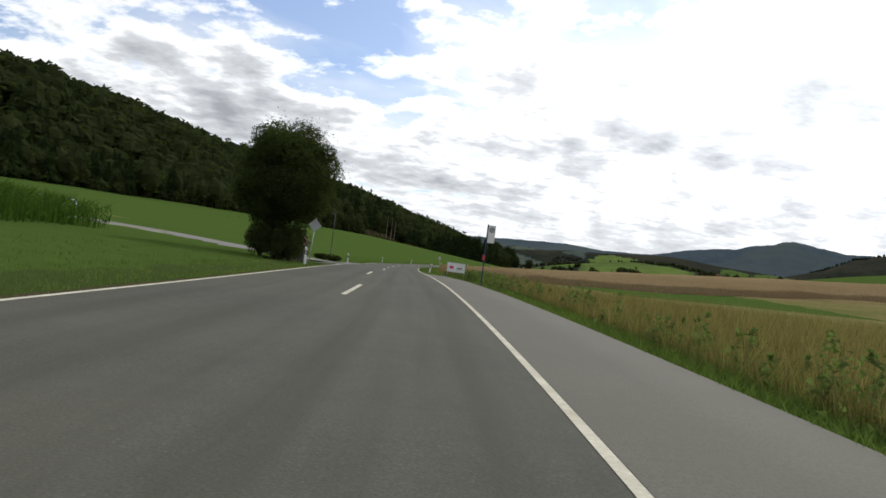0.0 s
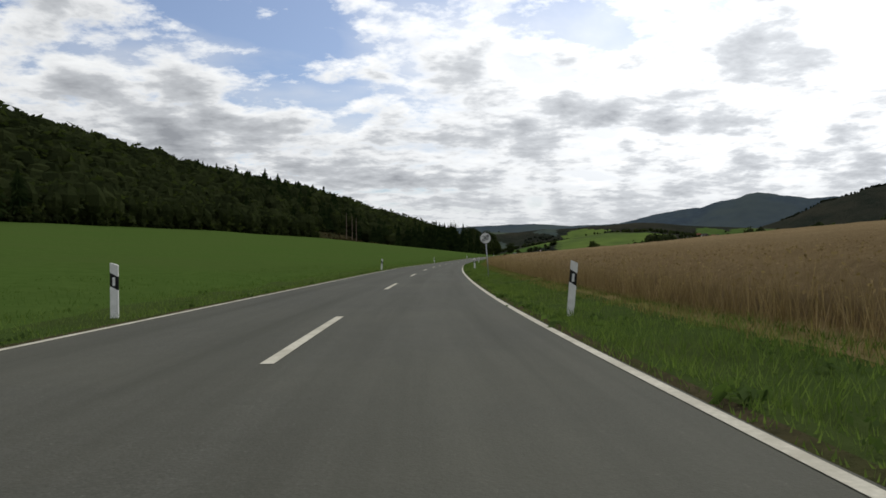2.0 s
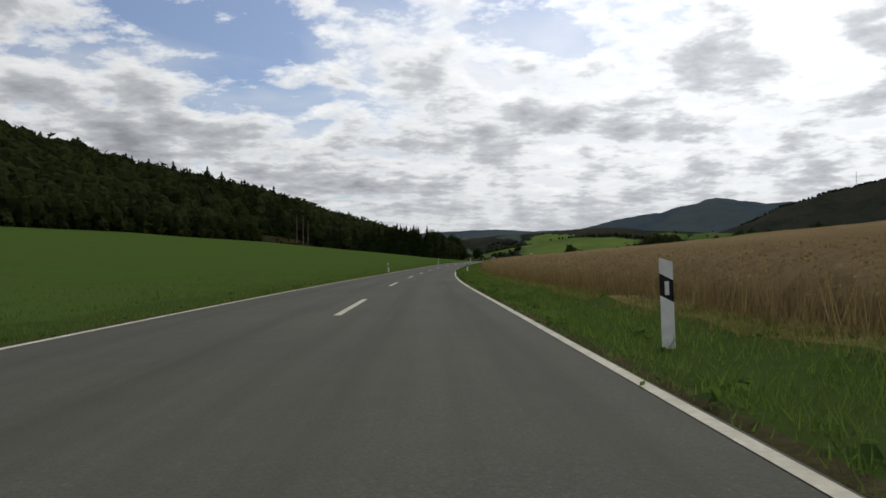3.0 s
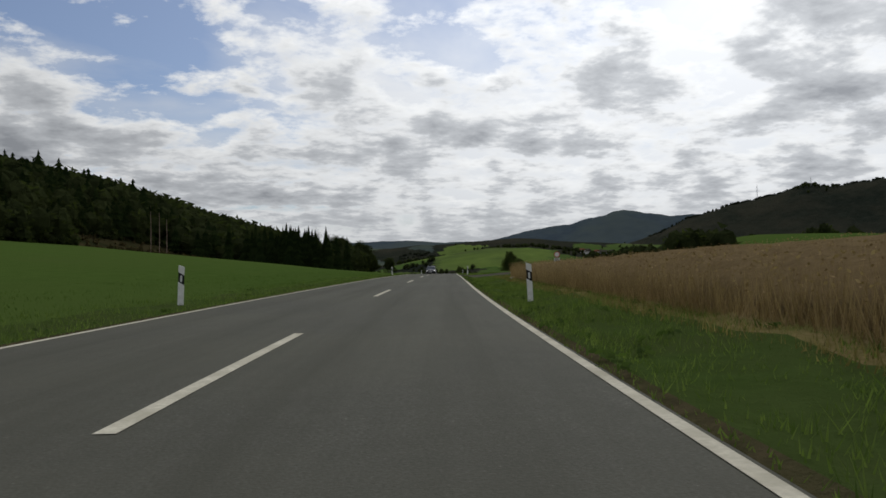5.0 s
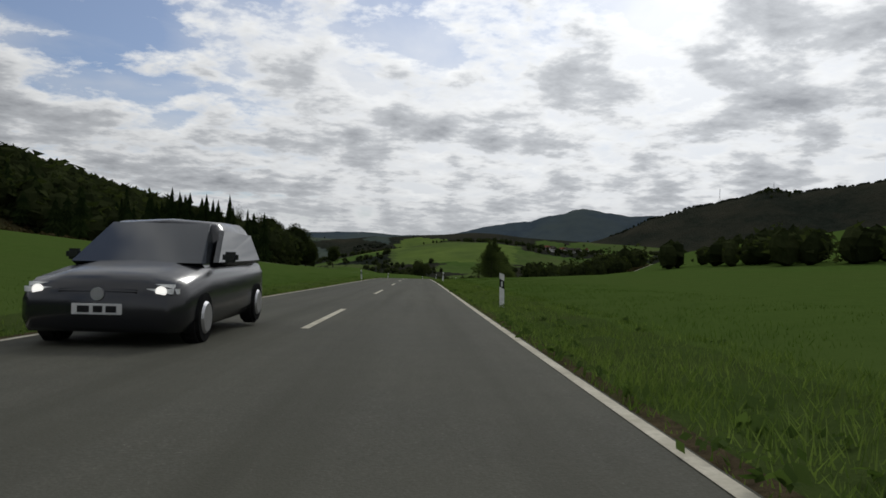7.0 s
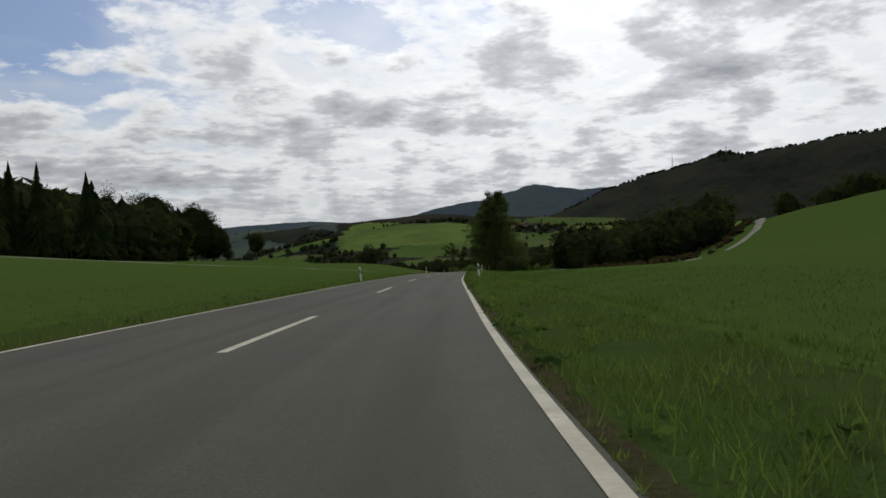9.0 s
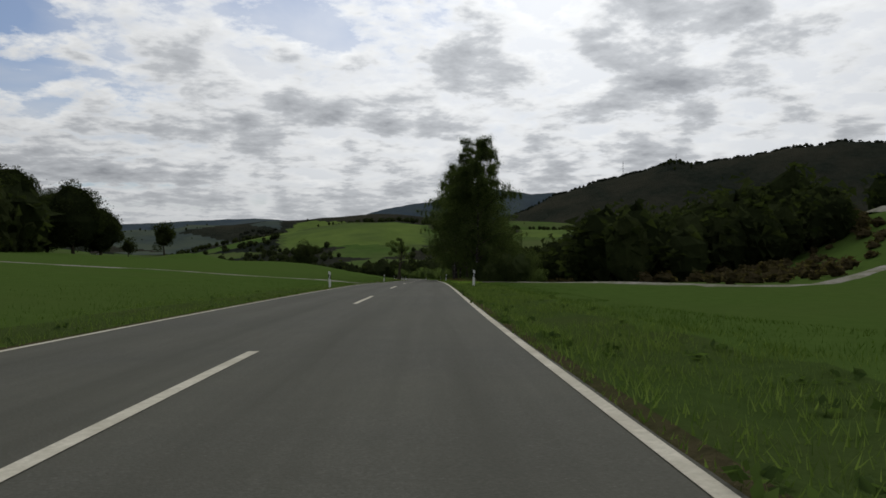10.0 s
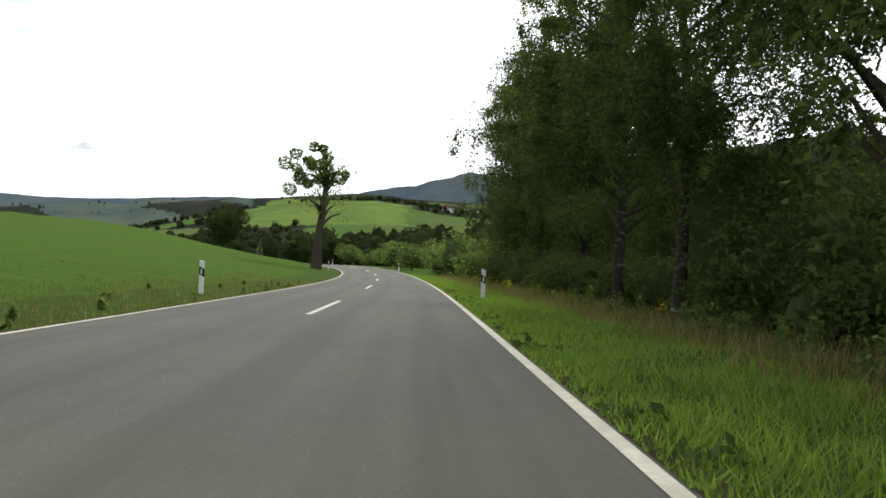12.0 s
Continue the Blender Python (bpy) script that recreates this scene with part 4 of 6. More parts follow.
def field_front(s):
    """Front edge of the corn field, to the right of the road."""
    return np.interp(s, [52, 54.5, 66, 80, 150, 240, 254, 262, 266, 270, 276, 281, 290.5, 303], [8.0, 5.1, 5.0, 4.4, 4.5, 4.4, 4.3, 4.9, 6.4, 7.6, 9.4, 11.4, 16.4, 23.0])


def build_corn_field():
    r = np.random.default_rng(32)
    # the standing crop as a body with a ragged top
    ss = np.concatenate([[51.9], np.arange(52, 302, 0.75), [302.0]])
    ll = np.concatenate([np.linspace(0.25, 3, 14), np.geomspace(3.4, 84, 40)])
    gs, gl = np.meshgrid(ss, ll, indexing="ij")
    lat = field_front(gs) + gl
    gs = gs + np.minimum(0.5 * gl, 14) * np.clip((72 - gs) / 20, 0, 1)
    p = ground_at(gs, lat)
    p[..., 2] += 0.47 * (0.35 + 0.65 * ease((gl - 0.1) / 0.7)) + r.normal(0, 0.04, gs.shape) + 0.06 * ripple(gs, lat, 3.0, 2.0) + 0.03 * ripple(gs, lat, 0.9, 5.0)
    foot = p[:, :1].copy()
    foot[..., 2] -= 0.3
    p = np.concatenate([foot, p], 1)
    p[0, :, 2] -= 0.6
    p[-1, :, 2] -= 0.6
    me = mesh_of("corn_crop", p.reshape(-1, 3), grid_faces(len(ss), len(ll) + 1), M["wheat_ground"], None, True)
    tagged(new("corn_crop", me), "ripe golden-brown corn standing on the rising field", "corn field", "", "stuff")
    # single stalks with ears along its front and over its top
    n = 115000
    s = np.where(r.random(n) < 0.9, r.uniform(52.5, 269, n), r.uniform(266, 301, n))
    back = r.random(n) ** 3.0 * 9
    lat = field_front(s) + back + r.normal(0, 0.06, n)
    base = ground_at(s, lat)
    base[:, 2] += np.where(back > 0.9, 0.28, 0)
    tall = np.where(back > 0.9, 0.27, 0.54) * r.uniform(0.86, 1.06, n)
    stalk = blades(r, base, tall, np.full(n, 0.0045), 0.30)
    k = r.integers(0, n, 48000)
    top = stalk[0].reshape(-1, 3, 3)[k, 2]
    ear = leaves(r, top + [0, 0, 0.01], np.full(len(k), 0.022), 0.3)
    stuff("corn_stalks", merge([stalk, ear]), M["straw"], "ripe brown corn stalks and ears along the field's edge", "corn")


build_corn_field()
build_grass()


# ---- trees that stand alone ----
def tree(name, label, at, height, radii, crown_z, n, leaf, mat, r, trunk=0.16, limbs=9, bark="bark", lumps=16, lump=0.42, droop=0.0, solid=0.6, group="", near=0.35, whole=True):
    """A tree: tapered trunk and limbs, and a crown of small leaves."""
    base = ground_xy(*at)
    ob = thing(name, label, "tree", group, base)
    bend = r.normal(0, 0.02 * height, (5, 2))
    zs = np.linspace(0, height * 0.86, 5)
    path = np.column_stack([np.cumsum(bend, 0) * np.array([[0], [0.4], [0.7], [1], [1]]), zs])
    new("trunk", mesh_of("trunk", *tube(path, np.interp(zs, [0, 0.1 * height, height], [trunk * 1.35, trunk, trunk * 0.2]), 9), M[bark], None, True)).parent = ob
    ends = []
    for k in range(limbs):
        u = r.uniform(0.28, 0.8)
        start = np.array([np.interp(u * height, zs, path[:, i]) for i in range(3)])
        a = r.uniform(0, 2 * np.pi)
        reach = radii[0] * r.uniform(0.5, 0.95) * (1.1 - 0.5 * u)
        end = start + [math.cos(a) * reach, math.sin(a) * reach, reach * r.uniform(0.3, 0.9)]
        mid = (start + end) / 2 + [0, 0, reach * 0.12]
        new("limb", mesh_of("limb", *tube([start, mid, end], [trunk * 0.42, trunk * 0.25, trunk * 0.06], 6), M[bark], None, True)).parent = ob
        ends.append(end)
    pts = blobs(r, n, (0, 0, crown_z), radii, lumps, lump, near)
    tips = np.array(ends)[r.integers(0, len(ends), n // 4)] + r.normal(0, 0.16 * radii[0], (n // 4, 3))
    pieces = [leaves(r, np.concatenate([pts, tips]), np.full(n + n // 4, leaf), droop, whole)]
    if solid:
        pieces.append(hull(r, (0, 0, crown_z), tuple(solid * v for v in radii)))
    c = new("crown", mesh_of("crown", *merge(pieces), mat))
    c.parent = ob
    return ob


def ground_xy(x, y):
    return np.array([x, y, float(land(np.array([x]), np.array([y]))[0])])


def at_road(s, lat):
    p = spot(np.array([float(s)]), np.array([float(lat)]))[0]
    return p[0], p[1]


def strands(r, ends, n, length, leaf, whole=True):
    """Hanging twigs of a birch: leaves strung along drooping lines."""
    k = r.integers(0, len(ends), n)
    u = r.random((n, 1))
    way = r.normal(0, 0.10, (len(ends), 3))
    return leaves(r, ends[k] + way[k] * u + [0, 0, -1.0] * u * length[k][:, None] + r.normal(0, 0.07, (n, 3)), np.full(n, leaf), 0.7, whole)


def birch(at, height, spread, r, n=14000, leaf=0.04, girth=0.10, core=0.0, low=0.10):
    """A birch: pale trunk with dark scars, fine hanging twigs; core: how far the dark inner foliage reaches."""
    base = ground_xy(*at)
    ob = thing("birch_tree", "tall birch with white bark and hanging green twigs beside the road", "tree", "birches beside the road", base)
    zs = np.linspace(0, height * 0.95, 7)
    bend = np.cumsum(r.normal(0, 0.008 * height, (7, 2)), 0)
    bend[0] = 0
    path = np.column_stack([bend, zs])
    me = mesh_of("trunk", *tube(path, np.interp(zs, [0, 0.08 * height, height], [1.4 * girth, girth, 0.02]), 12), M["birch_bark"], None, True)
    new("trunk", me).parent = ob
    ends = []
    for k in range(60):
        u = low + (0.97 - low) * r.random() ** 0.9
        start = np.array([np.interp(u * height, zs, path[:, i]) for i in range(3)])
        a, reach = r.uniform(0, 2 * np.pi), spread * min(1.0, 1.32 * (1.02 - u) ** 0.5) * r.uniform(0.55, 1.06)
        end = start + [math.cos(a) * reach, math.sin(a) * reach, reach * r.uniform(0.1, 0.55)]
        mid = (start + end) / 2 + [0, 0, 0.18 * reach]
        new("limb", mesh_of("limb", *tube([start, mid, end], [0.45 * girth, 0.026, 0.006], 5), M["bark"], None, True)).parent = ob
        for v in np.linspace(0.3, 1, 7):
            ends.append(start + (end - start) * v + [0, 0, 0.15 * reach * math.sin(math.pi * v)])
    ends = np.array(ends)
    length = r.uniform(0.25, 0.12 * height, len(ends)) * r.uniform(0.4, 1.0, len(ends))
    bits = [strands(r, ends, n, length, leaf, False), leaves(r, ends[r.integers(0, len(ends), n // 2)] + r.normal(0, 0.22, (n // 2, 3)), np.full(n // 2, leaf), 0.0, False)]
    if core:
        bits.append(leaves(r, blobs(r, 17000, (0, 0, 0.44 * height), (core * 1.3 * spread, core * 1.3 * spread, 0.44 * height), 60, 0.34, 0.3), np.full(17000, 0.062), 0.3, False))
    new("crown", mesh_of("crown", *merge(bits), M["birch_leaf"])).parent = ob
    return ob


def birch_bark_colour(t, co):
    stretched = t.node("ShaderNodeVectorMath", 0, op="MULTIPLY", i0=co, i1=(1.3, 1.3, 4.2))
    scars = t.ramp(t.noise(1.6, 5, 0.65, stretched), (0.36, 0.0), (0.47, 1.0))
    dirt = t.ramp(t.noise(0.9, 4, 0.6, co), (0.35, 0.0), (0.65, 0.4))
    return t.mix(dirt, t.mix(scars, (0.24, 0.23, 0.21), (0.040, 0.035, 0.030)), (0.060, 0.052, 0.043))


M["birch_leaf"] = leafy("birch_leaf", per_piece((0.040, 0.054, 0.021), (0.112, 0.140, 0.054), 1.5), 0.5)
M["birch_bark"] = material("birch_bark", birch_bark_colour, 0.8, lambda t, co: (t.noise(12, 5, 0.7, co), 0.6, 0.02))


def shrub(label, at, size, height, mat, r, n=2600, leaf=0.05, group=""):
    base = ground_xy(*at)
    ob = thing("shrub", label, "shrub", group, base)
    stems = [tube([(0, 0, 0), (r.normal(0, 0.2 * size), r.normal(0, 0.2 * size), height * 0.6)], [0.03, 0.012], 5) for _ in range(6)]
    new("stem_base", mesh_of("stem_base", *merge(stems), M["bark"])).parent = ob
    crown = merge([hull(r, (0, 0, height * 0.45), (size * 0.45, size * 0.45, height * 0.32)), leaves(r, blobs(r, n, (0, 0, height * 0.5), (size, size, height * 0.55), 12, 0.5), np.full(n, leaf), 0.0, False)])
    new("crown", mesh_of("crown", *crown, mat)).parent = ob
    return ob


M["big_leaf"] = leafy("big_leaf", per_piece((0.030, 0.042, 0.016), (0.075, 0.092, 0.034), 3.0), 0.45)


def build_trees():
    r = np.random.default_rng(41)
    tree("big_tree", "large round dark green tree beside the bus shelter", at_road(41.0, -4.40), 5.4, (2.3, 2.3, 2.4), 3.5, 90000, 0.044, M["big_leaf"], r, 0.17, 14, lumps=110, lump=0.25, near=0.6, solid=0.55, whole=False)
    for ds, dl, sz, h in ((-0.7, -0.6, 0.75, 1.5), (0.1, 0.1, 0.8, 1.8), (0.5, -0.9, 0.7, 1.5), (-0.4, 0.5, 0.7, 1.6), (0.8, 0.4, 0.7, 1.7), (-1.0, 0.1, 0.7, 1.6), (5.4, 0.25, 0.42, 0.85), (5.9, 0.1, 0.4, 0.9)):
        shrub("dark leafy shrub under the large tree", at_road(41.0 + ds, -4.4 + dl), sz, h, M["dark_leaf"], r, 2600, 0.04, "shrubs under the tree")
    tree("field_tree", "round dark green tree standing alone in the fields", (137, 758), 13.0, (5.2, 5.2, 5.6), 7.2, 5000, 0.28, M["dark_leaf"], r, 0.3)
    tree("field_tree", "smaller dark tree beside the lone field tree", (124, 762), 7.5, (3.4, 3.4, 3.4), 4.2, 2500, 0.24, M["dark_leaf"], r, 0.2)
    tree("hedge_tree", "broad dark green tree on the valley's edge", (204, 790), 24.5, (7.0, 7.0, 8.0), 16.5, 7000, 0.28, M["dark_leaf"], r, 0.3)
    for x, y, h, w in ((104, 692, 23, 9), (88, 678, 25, 10), (72, 690, 25, 10), (97, 708, 21, 8.5), (56, 664, 25, 10), (112, 706, 17, 7), (40, 650, 23, 9)):
        tree("wood_end_tree", "dark full-crowned tree at the end of the wood", (x, y), h, (w, w, h * 0.45), h * 0.55, 14000, 0.27, M["dark_leaf"], r, 0.45, lumps=40, lump=0.30, near=0.55, solid=0.8, whole=False, group="trees at the wood's end")
    tree("old_oak", "gnarled old oak with a sparse broken crown", (170.3, 602.5), 10.6, (3.2, 3.2, 3.0), 7.4, 5200, 0.10, M["leaf"], r, 0.34, 20, lumps=20, lump=0.17, solid=False, near=0.35, whole=False)
    for x, y, h in ((-9, 552, 21.5), (-5.5, 551, 22), (-3, 556, 20)):
        base = ground_xy(x, y)
        ob = thing("pine_tree", "tall bare pine trunk with a small crown in the clearing", "tree", "pines in the clearing", base)
        new("trunk", mesh_of("trunk", *tube([(0, 0, 0), (0.1, 0, h * 0.5), (0, 0.1, h)], [0.22, 0.16, 0.05], 7), M["pine_bark"], None, True)).parent = ob
        pts = blobs(r, 500, (0, 0, h * 0.95), (1.1, 1.1, 1.2), 6, 0.5)
        new("crown", mesh_of("crown", *leaves(r, pts, np.full(500, 0.28)), M["conifer"])).parent = ob
    # birches and undergrowth beside the road
    for s, lat, sz, h in ((526.5, 6.6, 1.3, 2.2), (529, 5.8, 1.0, 1.7), (527.5, 8.0, 1.8, 3.2), (531, 5.8, 1.0, 2.2), (534, 6.6, 1.6, 3.2)):
        shrub("dark leafy bush at the foot of the first birches", at_road(s, lat), sz, h, M["birch_leaf"], r, 7000, 0.04, "undergrowth beneath the birches")
    for s, lat, h, w, n, leaf, girth, core in (
        (530, 5.8, 12.9, 4.5, 80000, 0.046, 0.13, 0.60), (535, 7.0, 11.4, 3.8, 40000, 0.044, 0.11, 0.6), (539.5, 5.3, 12.0, 4.4, 68000, 0.038, 0.12, 0.0), (546.9, 4.3, 13.2, 4.0, 90000, 0.034, 0.17, 0.0),
        (553.5, 5.0, 12.4, 3.9, 70000, 0.036, 0.10, 0.0), (555.6, 4.3, 12.0, 3.7, 70000, 0.036, 0.09, 0.0), (562, 6.6, 12.0, 3.8, 50000, 0.038, 0.11, 0.3), (571, 6.6, 11.5, 3.3, 46000, 0.038, 0.10, 0.4),
        (578.5, 6.3, 12.6, 3.7, 70000, 0.032, 0.12, 0.3), (583.8, 6.6, 13.2, 3.3, 92000, 0.029, 0.12, 0.0), (588.2, 5.7, 12.2, 3.3, 84000, 0.032, 0.09, 0.0), (592.1, 5.8, 12.4, 3.6, 80000, 0.034, 0.10, 0.0),
        (600, 6.8, 12.0, 3.5, 50000, 0.038, 0.10, 0.4), (607, 6.9, 11.5, 3.3, 38000, 0.042, 0.10, 0.5), (613.5, 7.2, 11.0, 3.2, 32000, 0.044, 0.10, 0.5)):
        birch(at_road(s, lat), h, w, r, n, leaf, girth, core, 0.12 if 580 < s < 595 else 0.08)
    for k in range(12):
        s, lat = (546 + 1.6 * k if k < 8 else 600 + 9 * (k - 8)) + r.uniform(-1, 1), r.uniform(8.6, 10.4)
        h = r.uniform(5.5, 8.5)
        tree("undergrowth_tree", "dark leafy tree standing behind the birches", at_road(s, lat), h, (2.0, 2.0, h * 0.42), h * 0.52, 11000, 0.052, M["birch_leaf"], r, 0.12, 8, lumps=30, solid=0.0, whole=False, group="trees behind the birches")
    for k in range(42):
        s, lat = 543 + 2.05 * k, r.uniform(5.6, 6.9)
        shrub("leafy green bush under the birches at the verge's edge", at_road(s, lat), r.uniform(0.7, 1.2), r.uniform(0.7, 1.7), M["birch_leaf"], r, 3000, 0.042, "bushes at the verge's edge")
    for k in range(46):
        s, lat = r.uniform(526, 640), r.uniform(6.4, 10.5)
        if 564 < s < 592:
            lat = 6.2 + 0.35 * (lat - 6.2)
        shrub("dark leafy undergrowth beneath the birches", at_road(s, lat), r.uniform(1.1, 2.0), r.uniform(1.4, 3.4), M["birch_leaf"], r, 4200, 0.043, "undergrowth beneath the birches")
    for k in range(12):
        s, lat = 574 + 5 * k + r.uniform(-2, 2), r.uniform(13, 19)
        shrub("bright green bush on the meadow's edge beyond the birches", at_road(s, lat), r.uniform(1.2, 2.0), r.uniform(1.3, 2.6), M["leaf"], r, 3000, 0.06, "bushes beyond the birches")
    for k in range(10):
        s = 612 + 7 * k
        shrub("green hedge shrub beside the bend of the road", at_road(s, 6.0 + r.uniform(-0.8, 1.5)), r.uniform(1.6, 2.6), r.uniform(2.0, 3.6), M["leaf"], r, 1600, 0.10, "hedge shrubs at the bend")


M["pine_bark"] = material("pine_bark", two_scale((0.20, 0.15, 0.11), (0.34, 0.27, 0.21), (0.16, 0.11, 0.08), 6, 1.0), 0.9)
build_trees()


# ---- side roads ----
def drape(name, path, halves, lift, mat, label, category="road", across=5, step=0.8, join=False):
    """A lane that follows the land along a path of (s, lat) or plan points, with its own half width at each."""
    path = np.array(path, float)
    d = np.concatenate([[0], np.cumsum(np.linalg.norm(np.diff(path, axis=0), axis=1))])
    u = np.linspace(0, d[-1], max(4, int(d[-1] / step)))
    x, y, w = np.interp(u, d, path[:, 0]), np.interp(u, d, path[:, 1]), np.interp(u, d, halves)
    for _ in range(3):
        x[1:-1], y[1:-1] = (x[:-2] + 2 * x[1:-1] + x[2:]) / 4, (y[:-2] + 2 * y[1:-1] + y[2:]) / 4
    dx, dy = np.gradient(x), np.gradient(y)
    n = np.hypot(dx, dy)
    rag = np.random.default_rng(7).normal(0, 0.03, len(x))
    cols = np.linspace(-1, 1, across)
    gx = x[:, None] + (dy / n)[:, None] * cols * (w + rag)[:, None]
    gy = y[:, None] - (dx / n)[:, None] * cols * (w + rag)[:, None]
    z = land(gx, gy) + lift
    if join:
        ns, nl = nearest(gx, gy)
        zr = np.interp(ns, S, LINE[:, 2]).reshape(gx.shape) - 0.002
        w3 = ease(u / 4.0)[:, None]
        z = zr * (1 - w3) + z * w3
    if join:
        under = np.abs(nl).reshape(gx.shape) < 2.2
        z = np.where(under, zr - 0.12, np.maximum(z, land(gx, gy) + 0.05))
    z[:, 0] -= 0.05 + lift
    z[:, -1] -= 0.05 + lift
    me = mesh_of(name, np.stack([gx, gy, z], -1).reshape(-1, 3), grid_faces(len(x), across), mat, None, True)
    return structure(name, me, label, category)


def by_road(points):
    return [at_road(s, lat) for s, lat in points]


def mouth(name, rows, mat, label):
    """A lane that opens off the road: rows of lat and where it begins and ends along the road."""
    rows = np.array(rows, float)
    lat = np.unique(np.concatenate([rows[:, 0], np.arange(2.2, rows[-1, 0], 0.25)]))
    cols = np.linspace(0, 1, 13)
    lo, hi = np.interp(lat, rows[:, 0], rows[:, 1]), np.interp(lat, rows[:, 0], rows[:, 2])
    rag = np.random.default_rng(9).normal(0, 0.03, (2, len(lat)))
    gs = (lo + rag[0])[:, None] * (1 - cols) + (hi + rag[1])[:, None] * cols
    gl = np.repeat(lat[:, None], len(cols), 1)
    p = ground_at(gs, gl)
    p[..., 2] += 0.07 * ease((gl - 2.24) / 0.5) - 0.004
    p[:, 0, 2] -= 0.12
    p[:, -1, 2] -= 0.12
    structure(name, mesh_of(name, p.reshape(-1, 3), grid_faces(len(lat), len(cols)), mat, None, True), label, "road")


TRACK = by_road([(521, 8.5), (507, 14), (502, 18), (506, 25), (513, 32), (519, 38), (522, 41.5), (530.6, 47), (546, 53.5), (560, 57)])


def build_side_roads():
    drape("side_road", by_road([(53.5, -2.9), (53.8, -3.6), (55, -6), (58, -10), (62, -15), (68, -24)]), [7.6, 6.0, 3.4, 2.2, 1.7, 1.6], 0.06, M["old_asphalt"], "pale grey side road joining at the bus stop", across=9, join=True)
    drape("field_path", by_road([(62, -15), (58, -19), (52, -30), (40, -52), (22, -80)]), [1.5, 1.4, 1.4, 1.3, 1.2], 0.07, M["gravel"], "pale gravel path across the meadow")
    mouth("farm_road", LANE, M["dark_asphalt"], "rough grey farm road joining past the corn field")
    # the access is darkened by colour to stand for the trees' shade
    mouth("access_road", ((2.2, 512.5, 525.0), (2.6, 512.8, 524.8), (3.3, 513.3, 524.4), (5, 513.4, 523.2), (7, 514.5, 522.6), (11, 517.5, 522.6)), M["dark_asphalt"], "worn asphalt access beside the birches, tree shade in its dark colour")
    drape("field_lane", by_road([(515.5, -2.2), (516, -3.4), (518, -6), (520.5, -10), (519, -16), (512, -30), (495, -55), (470, -85)]), [3.0, 1.9, 0.9, 0.7, 0.65, 0.6, 0.6, 0.6], 0.06, M["gravel"], "narrow grey lane across the meadow", join=True)
    drape("dirt_track", TRACK, [0.6, 0.7, 0.8, 0.9, 0.9, 0.9, 0.9, 0.9, 0.9, 0.9], 0.10, M["gravel"], "pale dirt track curving up round the wood")
    # bus bay: a strip of asphalt beside the right edge line
    ss = np.concatenate([np.arange(-28, 48, 0.5), np.arange(48, 51.05, 0.1)])
    outer = np.interp(ss, [-28, 32, 44, 48, 49.8, 50.2, 50.6, 51], [4.3, 3.82, 3.7, 3.4, 3.32, 2.98, 2.78, 2.24])
    gl = np.stack([np.full(len(ss), 2.218), 2.218 + (outer - 2.218) * 0.5, outer, outer + 0.06], 1)
    p = spot(np.repeat(ss[:, None], 4, 1), gl, 0.001)
    p[:, 3, 2] -= 0.14
    me = mesh_of("bus_bay", p.reshape(-1, 3), grid_faces(len(ss), 4), M["bay_asphalt"], None, True)
    structure("bus_bay", me, "reddish-grey worn asphalt of the bus bay", "road")
    ribbon("junction_asphalt", 43.5, 64.5, -3.15, -2.2, 0.003, M["asphalt"], "asphalt of the junction's mouth")
    # short broad dashes where the side road meets the main road
    for s0, s1 in ((45.4, 46.9), (48.8, 50.4), (52.1, 53.7), (55.3, 56.9), (58.5, 60.1), (61.8, 63.3)):
        ribbon("junction_dash", s0, s1, -HALF - 0.12, -HALF + 0.06, 0.012, M["paint"], "short white dash across the mouth of the side road", "road marking")


# the farm road's own dark tone; on the birch access it paints tree shade
M["dark_asphalt"] = material("dark_asphalt", two_scale((0.062, 0.059, 0.048), (0.105, 0.100, 0.082), (0.085, 0.076, 0.056), 40, 0.9), 0.9, lambda t, co: (t.noise(45, 4, 0.7, co), 0.6, 0.015))
M["bay_asphalt"] = material("bay_asphalt", two_scale((0.086, 0.081, 0.062), (0.130, 0.121, 0.095), (0.098, 0.091, 0.070), 45, 0.6), 0.8, lambda t, co: (t.noise(60, 3, 0.7, co), 0.4, 0.01), 0.15)
build_side_roads()


# ---- roadside furniture ----
M["reflector"] = material("reflector", speckle((0.55, 0.55, 0.52), (0.7, 0.7, 0.68), 40), 0.25, None, 0.5)
M["sign_grey"] = material("sign_back", speckle((0.20, 0.205, 0.21), (0.28, 0.285, 0.29), 6), 0.5, None, 0.3)
M["sign_white"] = material("sign_white", two_scale((0.60, 0.60, 0.58), (0.72, 0.72, 0.70), (0.52, 0.52, 0.50), 6, 1.5), 0.4, None, 0.4)
M["sign_black"] = material("sign_black", speckle((0.015, 0.015, 0.015), (0.035, 0.035, 0.035), 12), 0.5)
M["sign_red"] = material("sign_red", speckle((0.38, 0.03, 0.03), (0.48, 0.05, 0.045), 8), 0.45, None, 0.4)
M["blue_paint"] = material("dark_blue_paint", speckle((0.02, 0.03, 0.07), (0.035, 0.05, 0.10), 10), 0.5, None, 0.3)
M["pink"] = material("magenta_film", speckle((0.50, 0.02, 0.13), (0.58, 0.04, 0.18), 9), 0.5)
M["leaf_green"] = material("green_film", speckle((0.20, 0.42, 0.03), (0.28, 0.50, 0.05), 9), 0.5)
M["bar_grey"] = material("grey_print", speckle((0.10, 0.12, 0.10), (0.16, 0.18, 0.16), 9), 0.6)
